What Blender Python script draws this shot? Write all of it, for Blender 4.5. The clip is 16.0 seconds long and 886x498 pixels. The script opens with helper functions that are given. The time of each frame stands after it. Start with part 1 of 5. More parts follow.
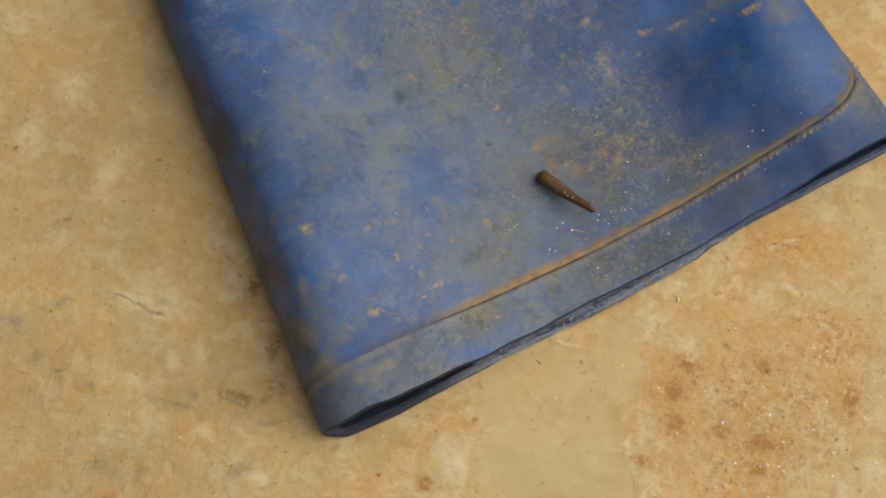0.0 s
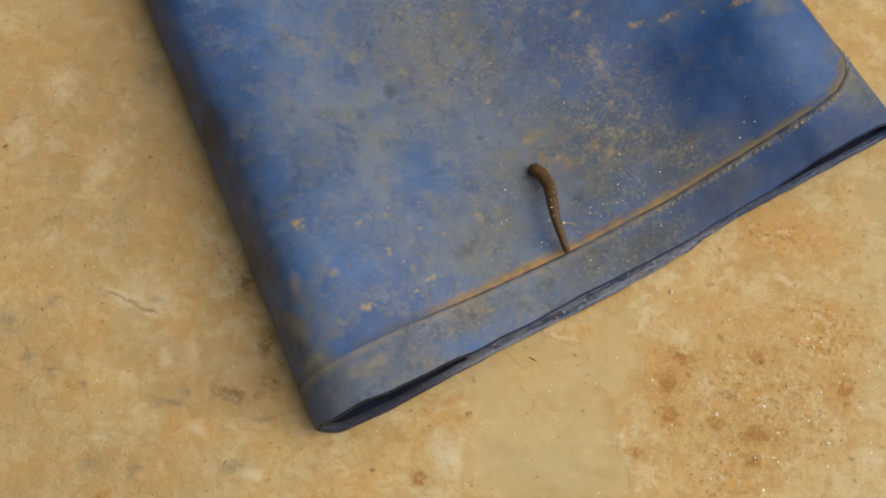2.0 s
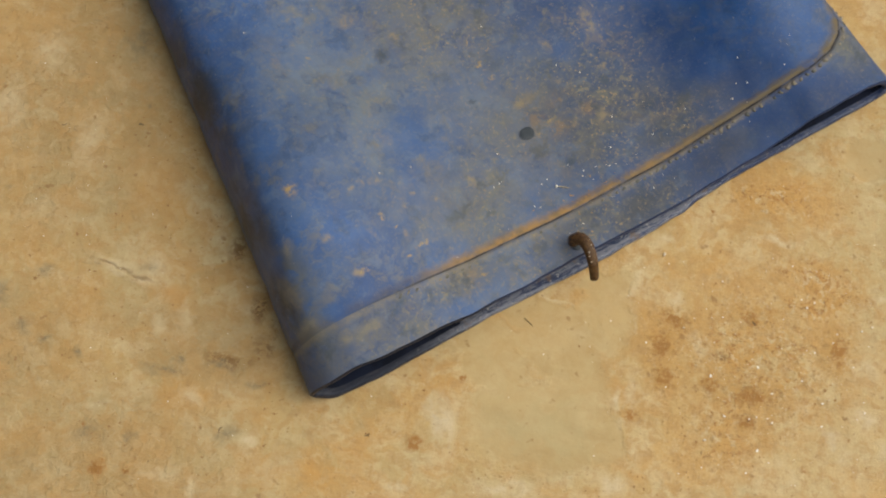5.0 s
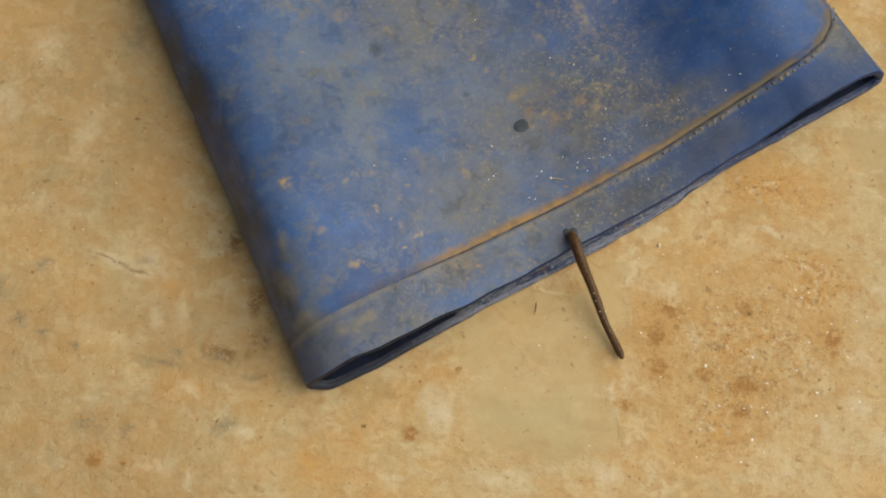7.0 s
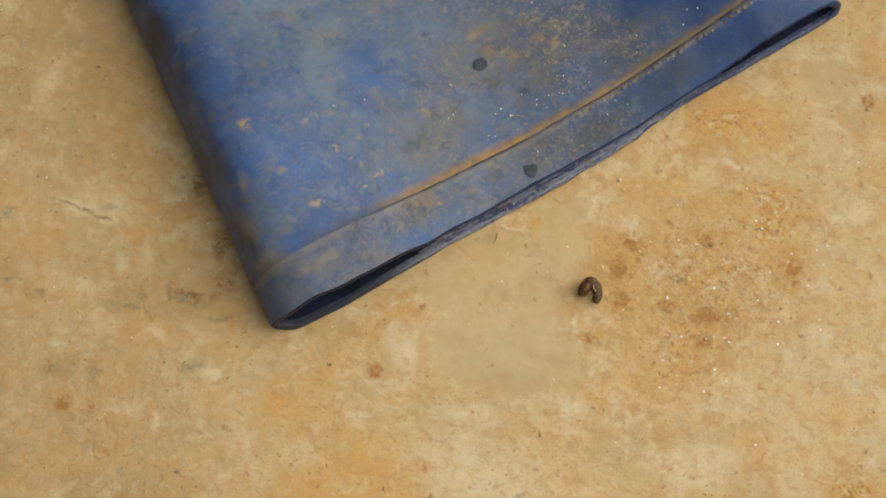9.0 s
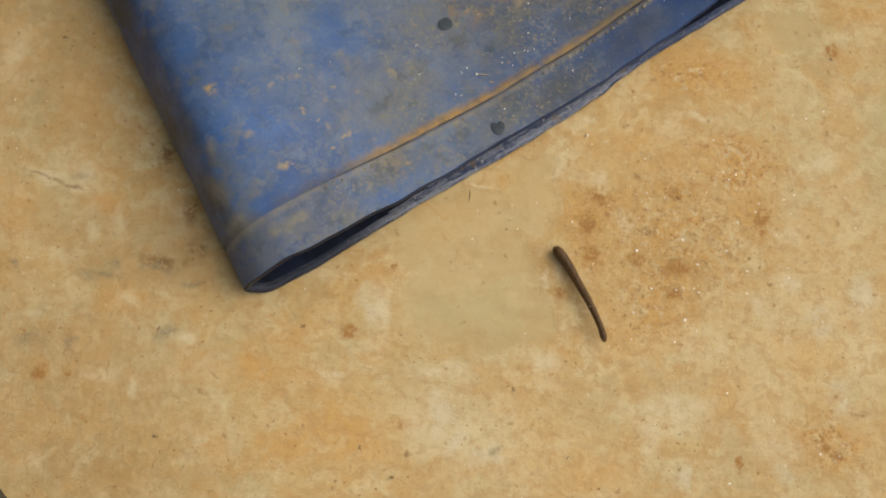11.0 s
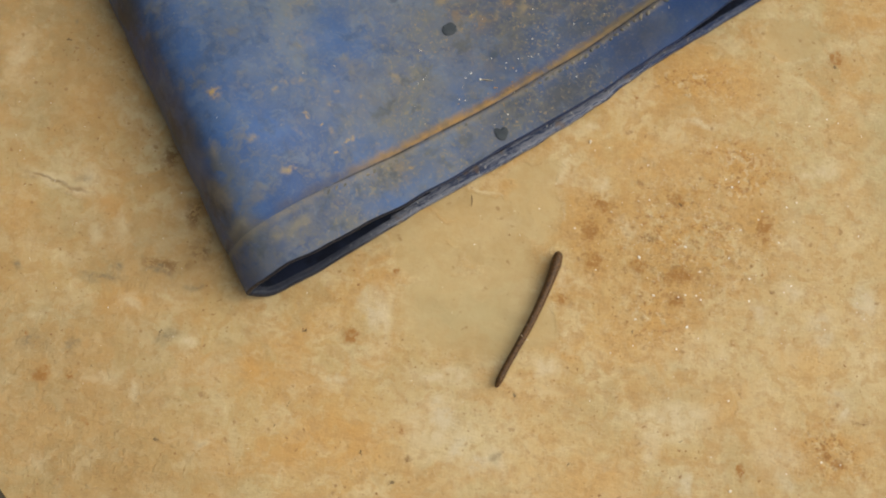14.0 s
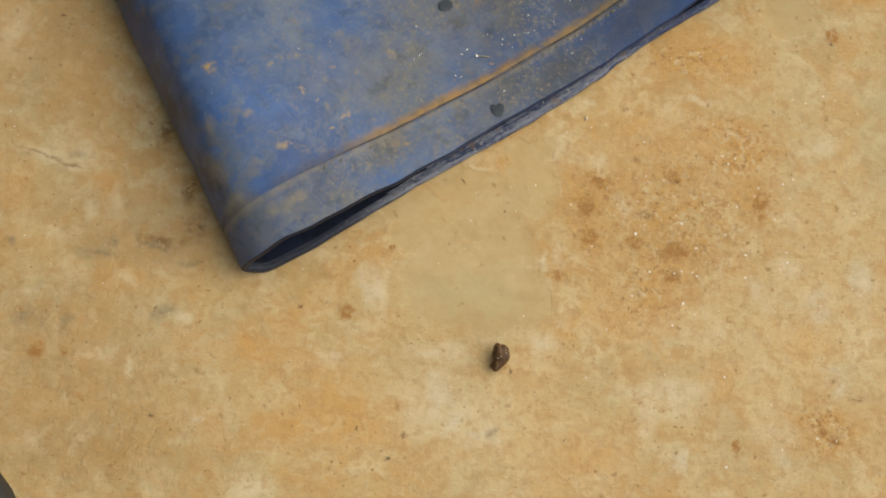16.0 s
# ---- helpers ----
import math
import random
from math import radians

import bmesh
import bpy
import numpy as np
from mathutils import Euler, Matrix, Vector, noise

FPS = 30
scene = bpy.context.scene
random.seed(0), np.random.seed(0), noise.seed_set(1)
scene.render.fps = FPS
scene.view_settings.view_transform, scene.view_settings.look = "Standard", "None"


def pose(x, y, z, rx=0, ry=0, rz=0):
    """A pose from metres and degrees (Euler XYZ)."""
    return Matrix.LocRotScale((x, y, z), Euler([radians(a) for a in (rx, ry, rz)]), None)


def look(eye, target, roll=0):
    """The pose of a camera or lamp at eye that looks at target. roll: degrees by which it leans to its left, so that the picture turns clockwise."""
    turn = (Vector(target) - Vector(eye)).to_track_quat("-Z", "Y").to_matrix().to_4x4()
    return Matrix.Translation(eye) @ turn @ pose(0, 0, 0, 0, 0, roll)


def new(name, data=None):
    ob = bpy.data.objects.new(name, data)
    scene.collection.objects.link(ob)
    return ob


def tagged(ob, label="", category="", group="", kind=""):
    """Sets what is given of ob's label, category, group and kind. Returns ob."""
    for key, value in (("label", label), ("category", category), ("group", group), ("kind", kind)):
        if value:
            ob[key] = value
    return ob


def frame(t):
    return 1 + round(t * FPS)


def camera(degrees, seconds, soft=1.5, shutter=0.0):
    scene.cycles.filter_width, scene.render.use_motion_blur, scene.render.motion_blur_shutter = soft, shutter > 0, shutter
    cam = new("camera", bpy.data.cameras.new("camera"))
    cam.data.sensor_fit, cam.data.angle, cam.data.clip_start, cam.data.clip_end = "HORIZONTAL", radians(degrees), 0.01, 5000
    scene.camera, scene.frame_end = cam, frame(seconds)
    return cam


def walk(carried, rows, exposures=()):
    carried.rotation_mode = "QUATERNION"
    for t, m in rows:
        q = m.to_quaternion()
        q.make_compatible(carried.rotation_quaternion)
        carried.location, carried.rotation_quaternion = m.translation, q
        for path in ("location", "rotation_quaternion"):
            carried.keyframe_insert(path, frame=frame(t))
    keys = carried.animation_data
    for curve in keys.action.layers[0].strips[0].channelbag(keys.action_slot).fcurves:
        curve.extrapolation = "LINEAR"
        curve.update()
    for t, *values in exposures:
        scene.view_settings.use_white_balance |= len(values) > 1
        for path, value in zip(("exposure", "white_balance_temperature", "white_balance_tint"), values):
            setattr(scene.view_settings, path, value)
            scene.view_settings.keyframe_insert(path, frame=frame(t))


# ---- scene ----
# Camera: a hand-held look down at the ground from about 45 cm.
cam = camera(35.0, 16.0, soft=2.0)
PATH = [
    (0, 0.00000, -0.14719, 0.42747, -0.000, -71.435, 10.021),
    (0.5, 0.00128, -0.14707, 0.42685, -0.783, -71.173, 10.399),
    (1, 0.00034, -0.14597, 0.42534, -1.469, -71.405, 10.787),
    (1.5, 0.00068, -0.14700, 0.42626, -0.602, -71.510, 9.951),
    (2, 0.00175, -0.14888, 0.42575, -0.402, -71.338, 9.831),
    (2.5, 0.00207, -0.14756, 0.42653, -0.321, -71.633, 9.628),
    (3, 0.00131, -0.14801, 0.42659, 0.009, -71.864, 9.114),
    (3.5, 0.00067, -0.14749, 0.42635, -1.018, -72.006, 9.917),
    (4, 0.00298, -0.14967, 0.42530, -0.894, -71.876, 9.535),
    (4.5, 0.00189, -0.14757, 0.42490, -2.164, -72.726, 10.798),
    (4.7, 0.00223, -0.14796, 0.42500, -1.971, -72.722, 10.697),
    (6.8, 0.00580, -0.15205, 0.42613, -0.728, -72.525, 9.638),
    (7, 0.00614, -0.15244, 0.42624, -1.061, -72.582, 9.537),
    (7.2, 0.00766, -0.15326, 0.42758, -0.394, -72.782, 9.468),
    (7.5, 0.00995, -0.15450, 0.42960, -0.829, -72.479, 9.365),
    (7.6, 0.01082, -0.15606, 0.42952, -0.548, -71.914, 8.884),
    (7.7, 0.01169, -0.15762, 0.42943, -1.097, -71.498, 8.403),
    (7.8, 0.01256, -0.15918, 0.42935, -1.066, -71.368, 7.921),
    (8, 0.01430, -0.16230, 0.42918, 0.970, -72.271, 6.958),
    (8.5, 0.01711, -0.15726, 0.42849, -2.709, -73.515, 9.826),
    (9, 0.01848, -0.16172, 0.42700, -2.080, -73.728, 9.158),
    (9.5, 0.01821, -0.16128, 0.42594, -4.232, -74.485, 10.822),
    (10, 0.02603, -0.16841, 0.42872, -2.572, -74.071, 9.083),
    (10.2, 0.02599, -0.16817, 0.42879, -3.731, -74.299, 9.101),
    (12.3, 0.02557, -0.16557, 0.42956, -3.728, -74.735, 9.282),
    (12.5, 0.02553, -0.16532, 0.42964, -3.181, -74.737, 9.299),
    (13, 0.02438, -0.16578, 0.42913, -3.406, -74.763, 9.433),
    (13.5, 0.02445, -0.16731, 0.42914, -3.461, -74.541, 9.354),
    (14, 0.02531, -0.16544, 0.42938, -3.637, -74.658, 9.483),
    (14.5, 0.02427, -0.16589, 0.42823, -4.578, -74.743, 10.368),
    (15, 0.02469, -0.16627, 0.42865, -4.165, -74.853, 9.987),
    (15.5, 0.02458, -0.16759, 0.42825, -4.639, -74.997, 10.502),
    (16, 0.02483, -0.17048, 0.42713, -4.941, -74.870, 10.759),
]


def eye_pose(x, y, z, yaw, pitch, roll):
    return pose(x, y, z, 0, 0, yaw) @ pose(0, 0, 0, 90 + pitch) @ pose(0, 0, 0, 0, 0, roll)


walk(
    cam,
    [(t, eye_pose(*row)) for t, *row in PATH],
    exposures=[(0.0, 0.36, 6690, 4), (16.0, 0.36, 6690, 4)],
)

# Light: a bright overcast sky with one soft, wide sun.
SUN_TURN, SUN_HEIGHT = 12.0, 48.0  # degrees: from +x towards +y, and above the horizon
sky = bpy.data.worlds.new("overcast_sky")
sky.use_nodes = True
sky_tex = sky.node_tree.nodes.new("ShaderNodeTexSky")
sky_tex.sky_type, sky_tex.sun_disc = "NISHITA", False
sky_tex.sun_elevation, sky_tex.sun_rotation = radians(SUN_HEIGHT), radians(90 - SUN_TURN)
sky_tex.dust_density, sky_tex.air_density = 4.0, 1.0
sky_back = sky.node_tree.nodes["Background"]
sky_back.inputs["Strength"].default_value = 0.074
sky.node_tree.links.new(sky_tex.outputs["Color"], sky_back.inputs["Color"])
scene.world = sky
sun_data = bpy.data.lights.new("sun", "SUN")
sun_data.energy, sun_data.angle, sun_data.color = 2.25, radians(90), (1.0, 0.94, 0.85)
sun = new("sun", sun_data)
way = Vector((math.cos(radians(SUN_HEIGHT)) * math.cos(radians(SUN_TURN)), math.cos(radians(SUN_HEIGHT)) * math.sin(radians(SUN_TURN)), math.sin(radians(SUN_HEIGHT))))
sun.matrix_world = look(way * 3, (0, 0, 0))


# Small helpers for meshes and materials.
def part(name, bm, material, parent=None, label=""):
    me = bpy.data.meshes.new(name)
    bm.to_mesh(me)
    bm.free()
    for p in me.polygons:
        p.use_smooth = True
    me.materials.append(material)
    ob = new(name, me)
    ob.parent = parent
    return tagged(ob, label)


def mesh_part(name, verts, faces, material, parent=None, label=""):
    me = bpy.data.meshes.new(name)
    me.from_pydata([tuple(map(float, v)) for v in verts], [], faces)
    me.polygons.foreach_set("use_smooth", [True] * len(me.polygons))
    me.materials.append(material)
    me.update()
    ob = new(name, me)
    ob.parent = parent
    return tagged(ob, label)


class Shader:
    """A node material built by short calls."""

    def __init__(self, name):
        self.material = bpy.data.materials.new(name)
        self.material.use_nodes = True
        self.tree = self.material.node_tree
        self.bsdf = self.tree.nodes["Principled BSDF"]

    def node(self, kind, **inputs):
        n = self.tree.nodes.new(kind)
        for key, value in inputs.items():
            self.plug(n.inputs[key.replace("_", " ")], value)
        return n

    def plug(self, socket, value):
        if isinstance(value, bpy.types.NodeSocket):
            self.tree.links.new(value, socket)
        elif isinstance(value, tuple) and len(value) == 3 and len(socket.default_value) == 4:
            socket.default_value = (*value, 1)
        else:
            socket.default_value = value

    def place(self):
        return self.tree.nodes.new("ShaderNodeTexCoord").outputs["Object"]

    def random(self):
        return self.tree.nodes.new("ShaderNodeObjectInfo").outputs["Random"]

    def island(self):
        return self.tree.nodes.new("ShaderNodeNewGeometry").outputs["Random Per Island"]

    def noise(self, vec, scale, detail=4.0, rough=0.55, colour=False):
        n = self.node("ShaderNodeTexNoise", Vector=vec, Scale=scale, Detail=detail, Roughness=rough)
        return n.outputs["Color" if colour else "Fac"]

    def math(self, op, a, b=0.0, clamp=False):
        n = self.tree.nodes.new("ShaderNodeMath")
        n.operation, n.use_clamp = op, clamp
        self.plug(n.inputs[0], a)
        self.plug(n.inputs[1], b)
        return n.outputs[0]

    def vec(self, op, a, b):
        n = self.tree.nodes.new("ShaderNodeVectorMath")
        n.operation = op
        self.plug(n.inputs[0], a)
        self.plug(n.inputs[1], b)
        return n.outputs["Value" if op in ("LENGTH", "DISTANCE", "DOT_PRODUCT") else "Vector"]

    def step(self, x, low, high, a=0.0, b=1.0):
        n = self.node("ShaderNodeMapRange")
        n.interpolation_type = "SMOOTHSTEP"
        for k, v in zip((0, 1, 2, 3, 4), (x, low, high, a, b)):
            self.plug(n.inputs[k], v)
        return n.outputs[0]

    def mix(self, fac, a, b):
        n = self.tree.nodes.new("ShaderNodeMix")
        n.data_type = "RGBA"
        self.plug(n.inputs[0], fac)
        self.plug(n.inputs[6], a)
        self.plug(n.inputs[7], b)
        return n.outputs[2]

    def warp(self, vec, scale, amount):
        return self.vec("ADD", vec, self.vec("MULTIPLY", self.vec("SUBTRACT", self.noise(vec, scale, 3, 0.6, True), (0.5, 0.5, 0.5)), (amount, amount, 0.0)))

    def blob(self, vec, x, y, rx, ry, inner=0.35):
        """1 inside an oval patch (millimetres), falling to 0 at its border."""
        d = self.vec("MULTIPLY", self.vec("SUBTRACT", vec, (x / 1000, y / 1000, 0.0)), (1000 / rx, 1000 / ry, 0.0))
        return self.step(self.vec("LENGTH", d, (0.0, 0.0, 0.0)), 1.0, inner)

    def blobs(self, vec, spots, inner=0.35):
        total = None
        for s in spots:
            m = self.blob(vec, *s[:4], inner)
            total = m if total is None else self.math("MAXIMUM", total, m)
        return total

    def bump(self, height, distance, strength=1.0, normal=None):
        n = self.node("ShaderNodeBump", Height=height, Distance=distance, Strength=strength)
        if normal is not None:
            self.plug(n.inputs["Normal"], normal)
        return n.outputs[0]

    def finish(self, colour, roughness, normal=None, specular=0.5, **more):
        self.plug(self.bsdf.inputs["Base Color"], colour)
        self.plug(self.bsdf.inputs["Roughness"], roughness)
        self.plug(self.bsdf.inputs["Specular IOR Level"], specular)
        if normal is not None:
            self.plug(self.bsdf.inputs["Normal"], normal)
        for key, value in more.items():
            self.plug(self.bsdf.inputs[key.replace("_", " ")], value)
        return self.material


# ---- materials ----
# Patches on the ground: place and half widths in millimetres.
RUST = [(106.4, -23.3, 3.8, 3.0), (81.6, -27.8, 5.6, 3.0), (135.4, -30.4, 3.8, 6.0), (108.6, -48.4, 7.1, 3.0), (107.7, -56.6, 4.0, 2.5), (78.8, -36.6, 3.8, 5.5), (71.7, -59.8, 3.2, 2.2), (81.0, -46.4, 3.8, 4.0), (94.7, -46.8, 4.2, 3.0), (156.9, 31.3, 3.2, 3.5), (91.0, 10.5, 1.1, 1.2), (126.2, -68.5, 1.4, 1.5), (156.3, -100.1, 2.1, 4.0), (160.5, -103.6, 2.4, 2.5), (130.3, -108.6, 1.4, 3.5), (6.8, -78.8, 3.8, 3.6), (18.6, -56.8, 1.9, 2.0), (25.3, -106.7, 1.4, 1.5), (45.4, -108.8, 1.0, 1.0), (-85.5, -100.6, 3.2, 3.2), (-77.0, -100.3, 1.4, 1.0), (-92.1, -87.9, 1.1, 1.2), (-70.4, -113.2, 1.6, 1.8)]
MURK = [(-53.0, -62.5, 11.3, 4.0), (-43.2, -56.8, 5.7, 4.8), (97.7, -37.3, 4.9, 1.8), (109.1, -46.5, 5.7, 2.8), (106.2, -23.1, 2.0, 1.8), (92.0, -33.3, 1.9, 1.2), (-56.6, -27.3, 4.2, 8.0), (-46.7, -44.8, 3.8, 8.0), (-40.4, -51.4, 3.0, 4.4), (99.1, -55.0, 1.3, 1.4), (138.4, -50.3, 1.1, 1.2), (28.2, -115.2, 1.9, 2.0), (167.3, -89.8, 3.8, 2.0), (-18.6, -107.0, 1.9, 1.0)]
DOTS = [(107.6, -24.2, 0.8, 0.8), (94.3, -68.2, 0.7, 0.7), (77.4, -111.0, 0.8, 0.8), (111.9, -100.6, 0.6, 0.6), (24.0, -122.5, 0.7, 0.7), (-7.3, -78.6, 0.8, 0.8), (59.3, -92.1, 0.4, 1.6), (13.8, -114.7, 0.6, 0.6), (-71.7, -96.7, 0.5, 0.5), (-48.4, -116.6, 0.7, 0.7), (-51.4, -83.6, 0.8, 0.8), (-9.7, -101.9, 0.6, 0.6), (-12.8, -108.7, 0.6, 0.6), (157.0, 28.1, 0.8, 0.8), (-141.5, 4.8, 0.8, 0.8), (-118.6, 5.2, 0.7, 0.7), (-95.6, 9.1, 0.8, 0.8)]
PALE = [(111.7, 3.7, 10.4, 2.0), (126.4, -7.6, 7.2, 4.0), (154.8, -7.6, 7.5, 4.8), (142.5, -35.2, 7.2, 4.8), (81.7, -20.9, 2.3, 4.8), (89.7, -34.7, 4.7, 2.8), (77.5, -2.3, 5.3, 2.8), (144.6, -48.5, 9.4, 6.0), (138.9, -62.9, 4.2, 4.4), (111.5, -92.5, 17.9, 6.0), (101.8, -102.7, 6.0, 8.8), (143.2, -102.4, 12.3, 9.6), (170.8, -51.1, 6.0, 5.6), (34.0, -104.2, 11.3, 12.8), (55.5, -111.0, 7.9, 9.2), (14.4, -70.7, 5.3, 12.8), (37.3, -87.8, 17.9, 4.4), (68.2, -81.6, 8.3, 4.4)]
PALE2 = [(89.7, -34.7, 5.3, 2.4), (141.1, -36.3, 6.8, 3.2), (148.5, -9.6, 4.9, 2.4), (82.0, -23.4, 3.8, 2.8), (117.6, -37.7, 3.8, 2.4), (125.4, -49.7, 4.9, 3.2), (-80.2, -35.9, 4.2, 6.0), (-75.6, -54.1, 4.4, 6.0), (-82.7, -41.8, 5.7, 2.4), (-91.9, -40.2, 3.4, 1.6), (-68.8, -48.6, 3.7, 5.8), (70.3, -57.4, 2.8, 12.4), (-56.8, -102.2, 2.6, 4.4), (-67.4, -101.0, 7.9, 3.2), (-42.3, -86.0, 6.0, 5.2), (-33.5, -116.3, 4.9, 2.2), (-89.6, -82.4, 4.9, 2.4), (-82.0, -126.5, 6.0, 4.4), (-62.1, -76.8, 6.0, 4.0), (-111.3, 1.8, 6.0, 12.8), (-137.1, 9.4, 6.0, 12.8), (-129.1, 30.6, 8.3, 8.8)]
PALE3 = [(67.1, -55.3, 1.9, 5.2), (17.7, -71.8, 2.6, 12.0)]
PALE4 = [(38.5, -99.4, 6.8, 8.8), (52.9, -114.5, 8.7, 5.2), (42.1, -109.6, 4.5, 8.0), (168.5, -53.3, 6.8, 12.0), (154.2, -62.2, 6.4, 6.8), (160.2, -85.0, 6.4, 8.8), (145.0, -110.3, 4.9, 5.2), (134.2, -56.9, 4.5, 3.2), (11.7, -70.1, 4.5, 10.0), (3.7, -92.5, 5.7, 2.8), (112.0, -114.5, 3.8, 6.0)]
SMOOTH = [(43.8, -67.7, 29.2, 17.6), (28.0, -52.0, 14.0, 9.0), (47.0, -42.0, 17.0, 12.0), (141.6, 36.9, 13.2, 10.0), (60.0, -20.0, 11.0, 6.0), (54.4, -50.6, 11.4, 16.0), (65.0, -69.9, 7.9, 8.4), (39.8, -32.0, 20.8, 7.2), (24.0, -42.0, 16.0, 8.0), (60.0, -32.0, 12.0, 13.0)]
# the last oval stands for shade along the boot's side
GRIME_SHADE = [(-90.9, -91.0, 8.3, 5.6), (-78.1, -90.7, 4.2, 4.4), (-49.4, -84.3, 4.9, 4.0), (-71.7, -68.2, 12.1, 2.8), (-43.0, -69.0, 4.5, 2.4), (-56.4, -65.6, 6.4, 2.0), (55.5, -111.0, 2.6, 4.0), (-33.5, -116.3, 2.3, 1.2), (-127.5, -53.2, 5.3, 8.8), (-114.4, -43.3, 4.2, 4.0), (-117.1, -60.9, 6.4, 4.0), (-82.4, -37.4, 5.3, 4.4), (-109.9, -64.1, 2.6, 2.8), (-98.8, -68.6, 3.4, 1.8), (-68.8, -65.1, 4.2, 2.2), (-56.4, -63.8, 3.4, 1.8), (-99.3, -36.6, 2.6, 1.2), (-92.2, 16.0, 2.6, 2.4), (-133.1, -17.8, 2.3, 2.4), (-101.0, 38.1, 7.5, 12.0)]


WARM = [(6.7, -108.0, 49.1, 26.0), (100.3, -73.5, 41.5, 18.0), (-43.4, -120.1, 37.7, 18.0), (113.9, 17.5, 39.6, 16.0), (124.7, -16.7, 28.3, 18.0), (-4.4, -73.7, 17.0, 16.0), (67.5, -108.8, 20.8, 24.0), (150.3, -71.9, 20.8, 12.0), (-130.2, 42.5, 28.3, 18.0), (-81.1, -14.7, 15.1, 22.0), (-102.7, -59.9, 28.3, 24.0)]
OLIVE_FILM = [(176.0, 0.0, 18.0, 44.0), (149.0, -112.0, 14.0, 9.0), (168.0, -48.0, 9.0, 12.0), (166.0, -85.0, 10.0, 16.0), (141.0, 41.0, 16.0, 8.0), (-90.0, -84.0, 16.0, 9.0), (-126.0, -52.0, 14.0, 14.0), (-48.0, -84.0, 12.0, 9.0), (-84.0, -132.0, 22.0, 12.0), (-100.0, 38.0, 14.0, 18.0), (110.0, -78.0, 8.0, 5.0)]
CREAM_FILM = [(118.0, -74.0, 16.0, 8.0), (105.0, -97.0, 18.0, 7.0), (46.0, -108.0, 15.0, 12.0), (30.0, -100.0, 12.0, 12.0), (168.0, -70.0, 10.0, 12.0), (-15.0, -135.0, 14.0, 6.0), (-57.0, -102.0, 12.0, 7.0), (-108.0, -2.0, 8.0, 12.0), (-140.0, 6.0, 8.0, 22.0), (-72.0, -56.0, 10.0, 8.0), (-52.0, -44.0, 6.0, 6.0), (60.0, -82.0, 20.0, 4.5), (76.0, -70.0, 4.0, 12.0), (53.0, -36.0, 7.0, 4.0), (70.0, -14.0, 7.0, 12.0)]
ORANGE_FILM = [(85.0, -114.0, 24.0, 14.0), (4.0, -112.0, 24.0, 16.0), (130.0, -88.0, 22.0, 12.0), (118.0, 22.0, 24.0, 12.0), (78.0, -34.0, 12.0, 16.0), (132.0, -28.0, 14.0, 14.0), (-20.0, -92.0, 20.0, 14.0), (-72.0, -46.0, 8.0, 7.0), (-131.0, 42.0, 12.0, 12.0), (-128.0, -6.0, 9.0, 5.0), (-62.0, -76.0, 14.0, 7.0), (-60.0, -128.0, 24.0, 10.0), (95.0, -10.0, 16.0, 12.0), (-85.0, -8.0, 12.0, 16.0)]


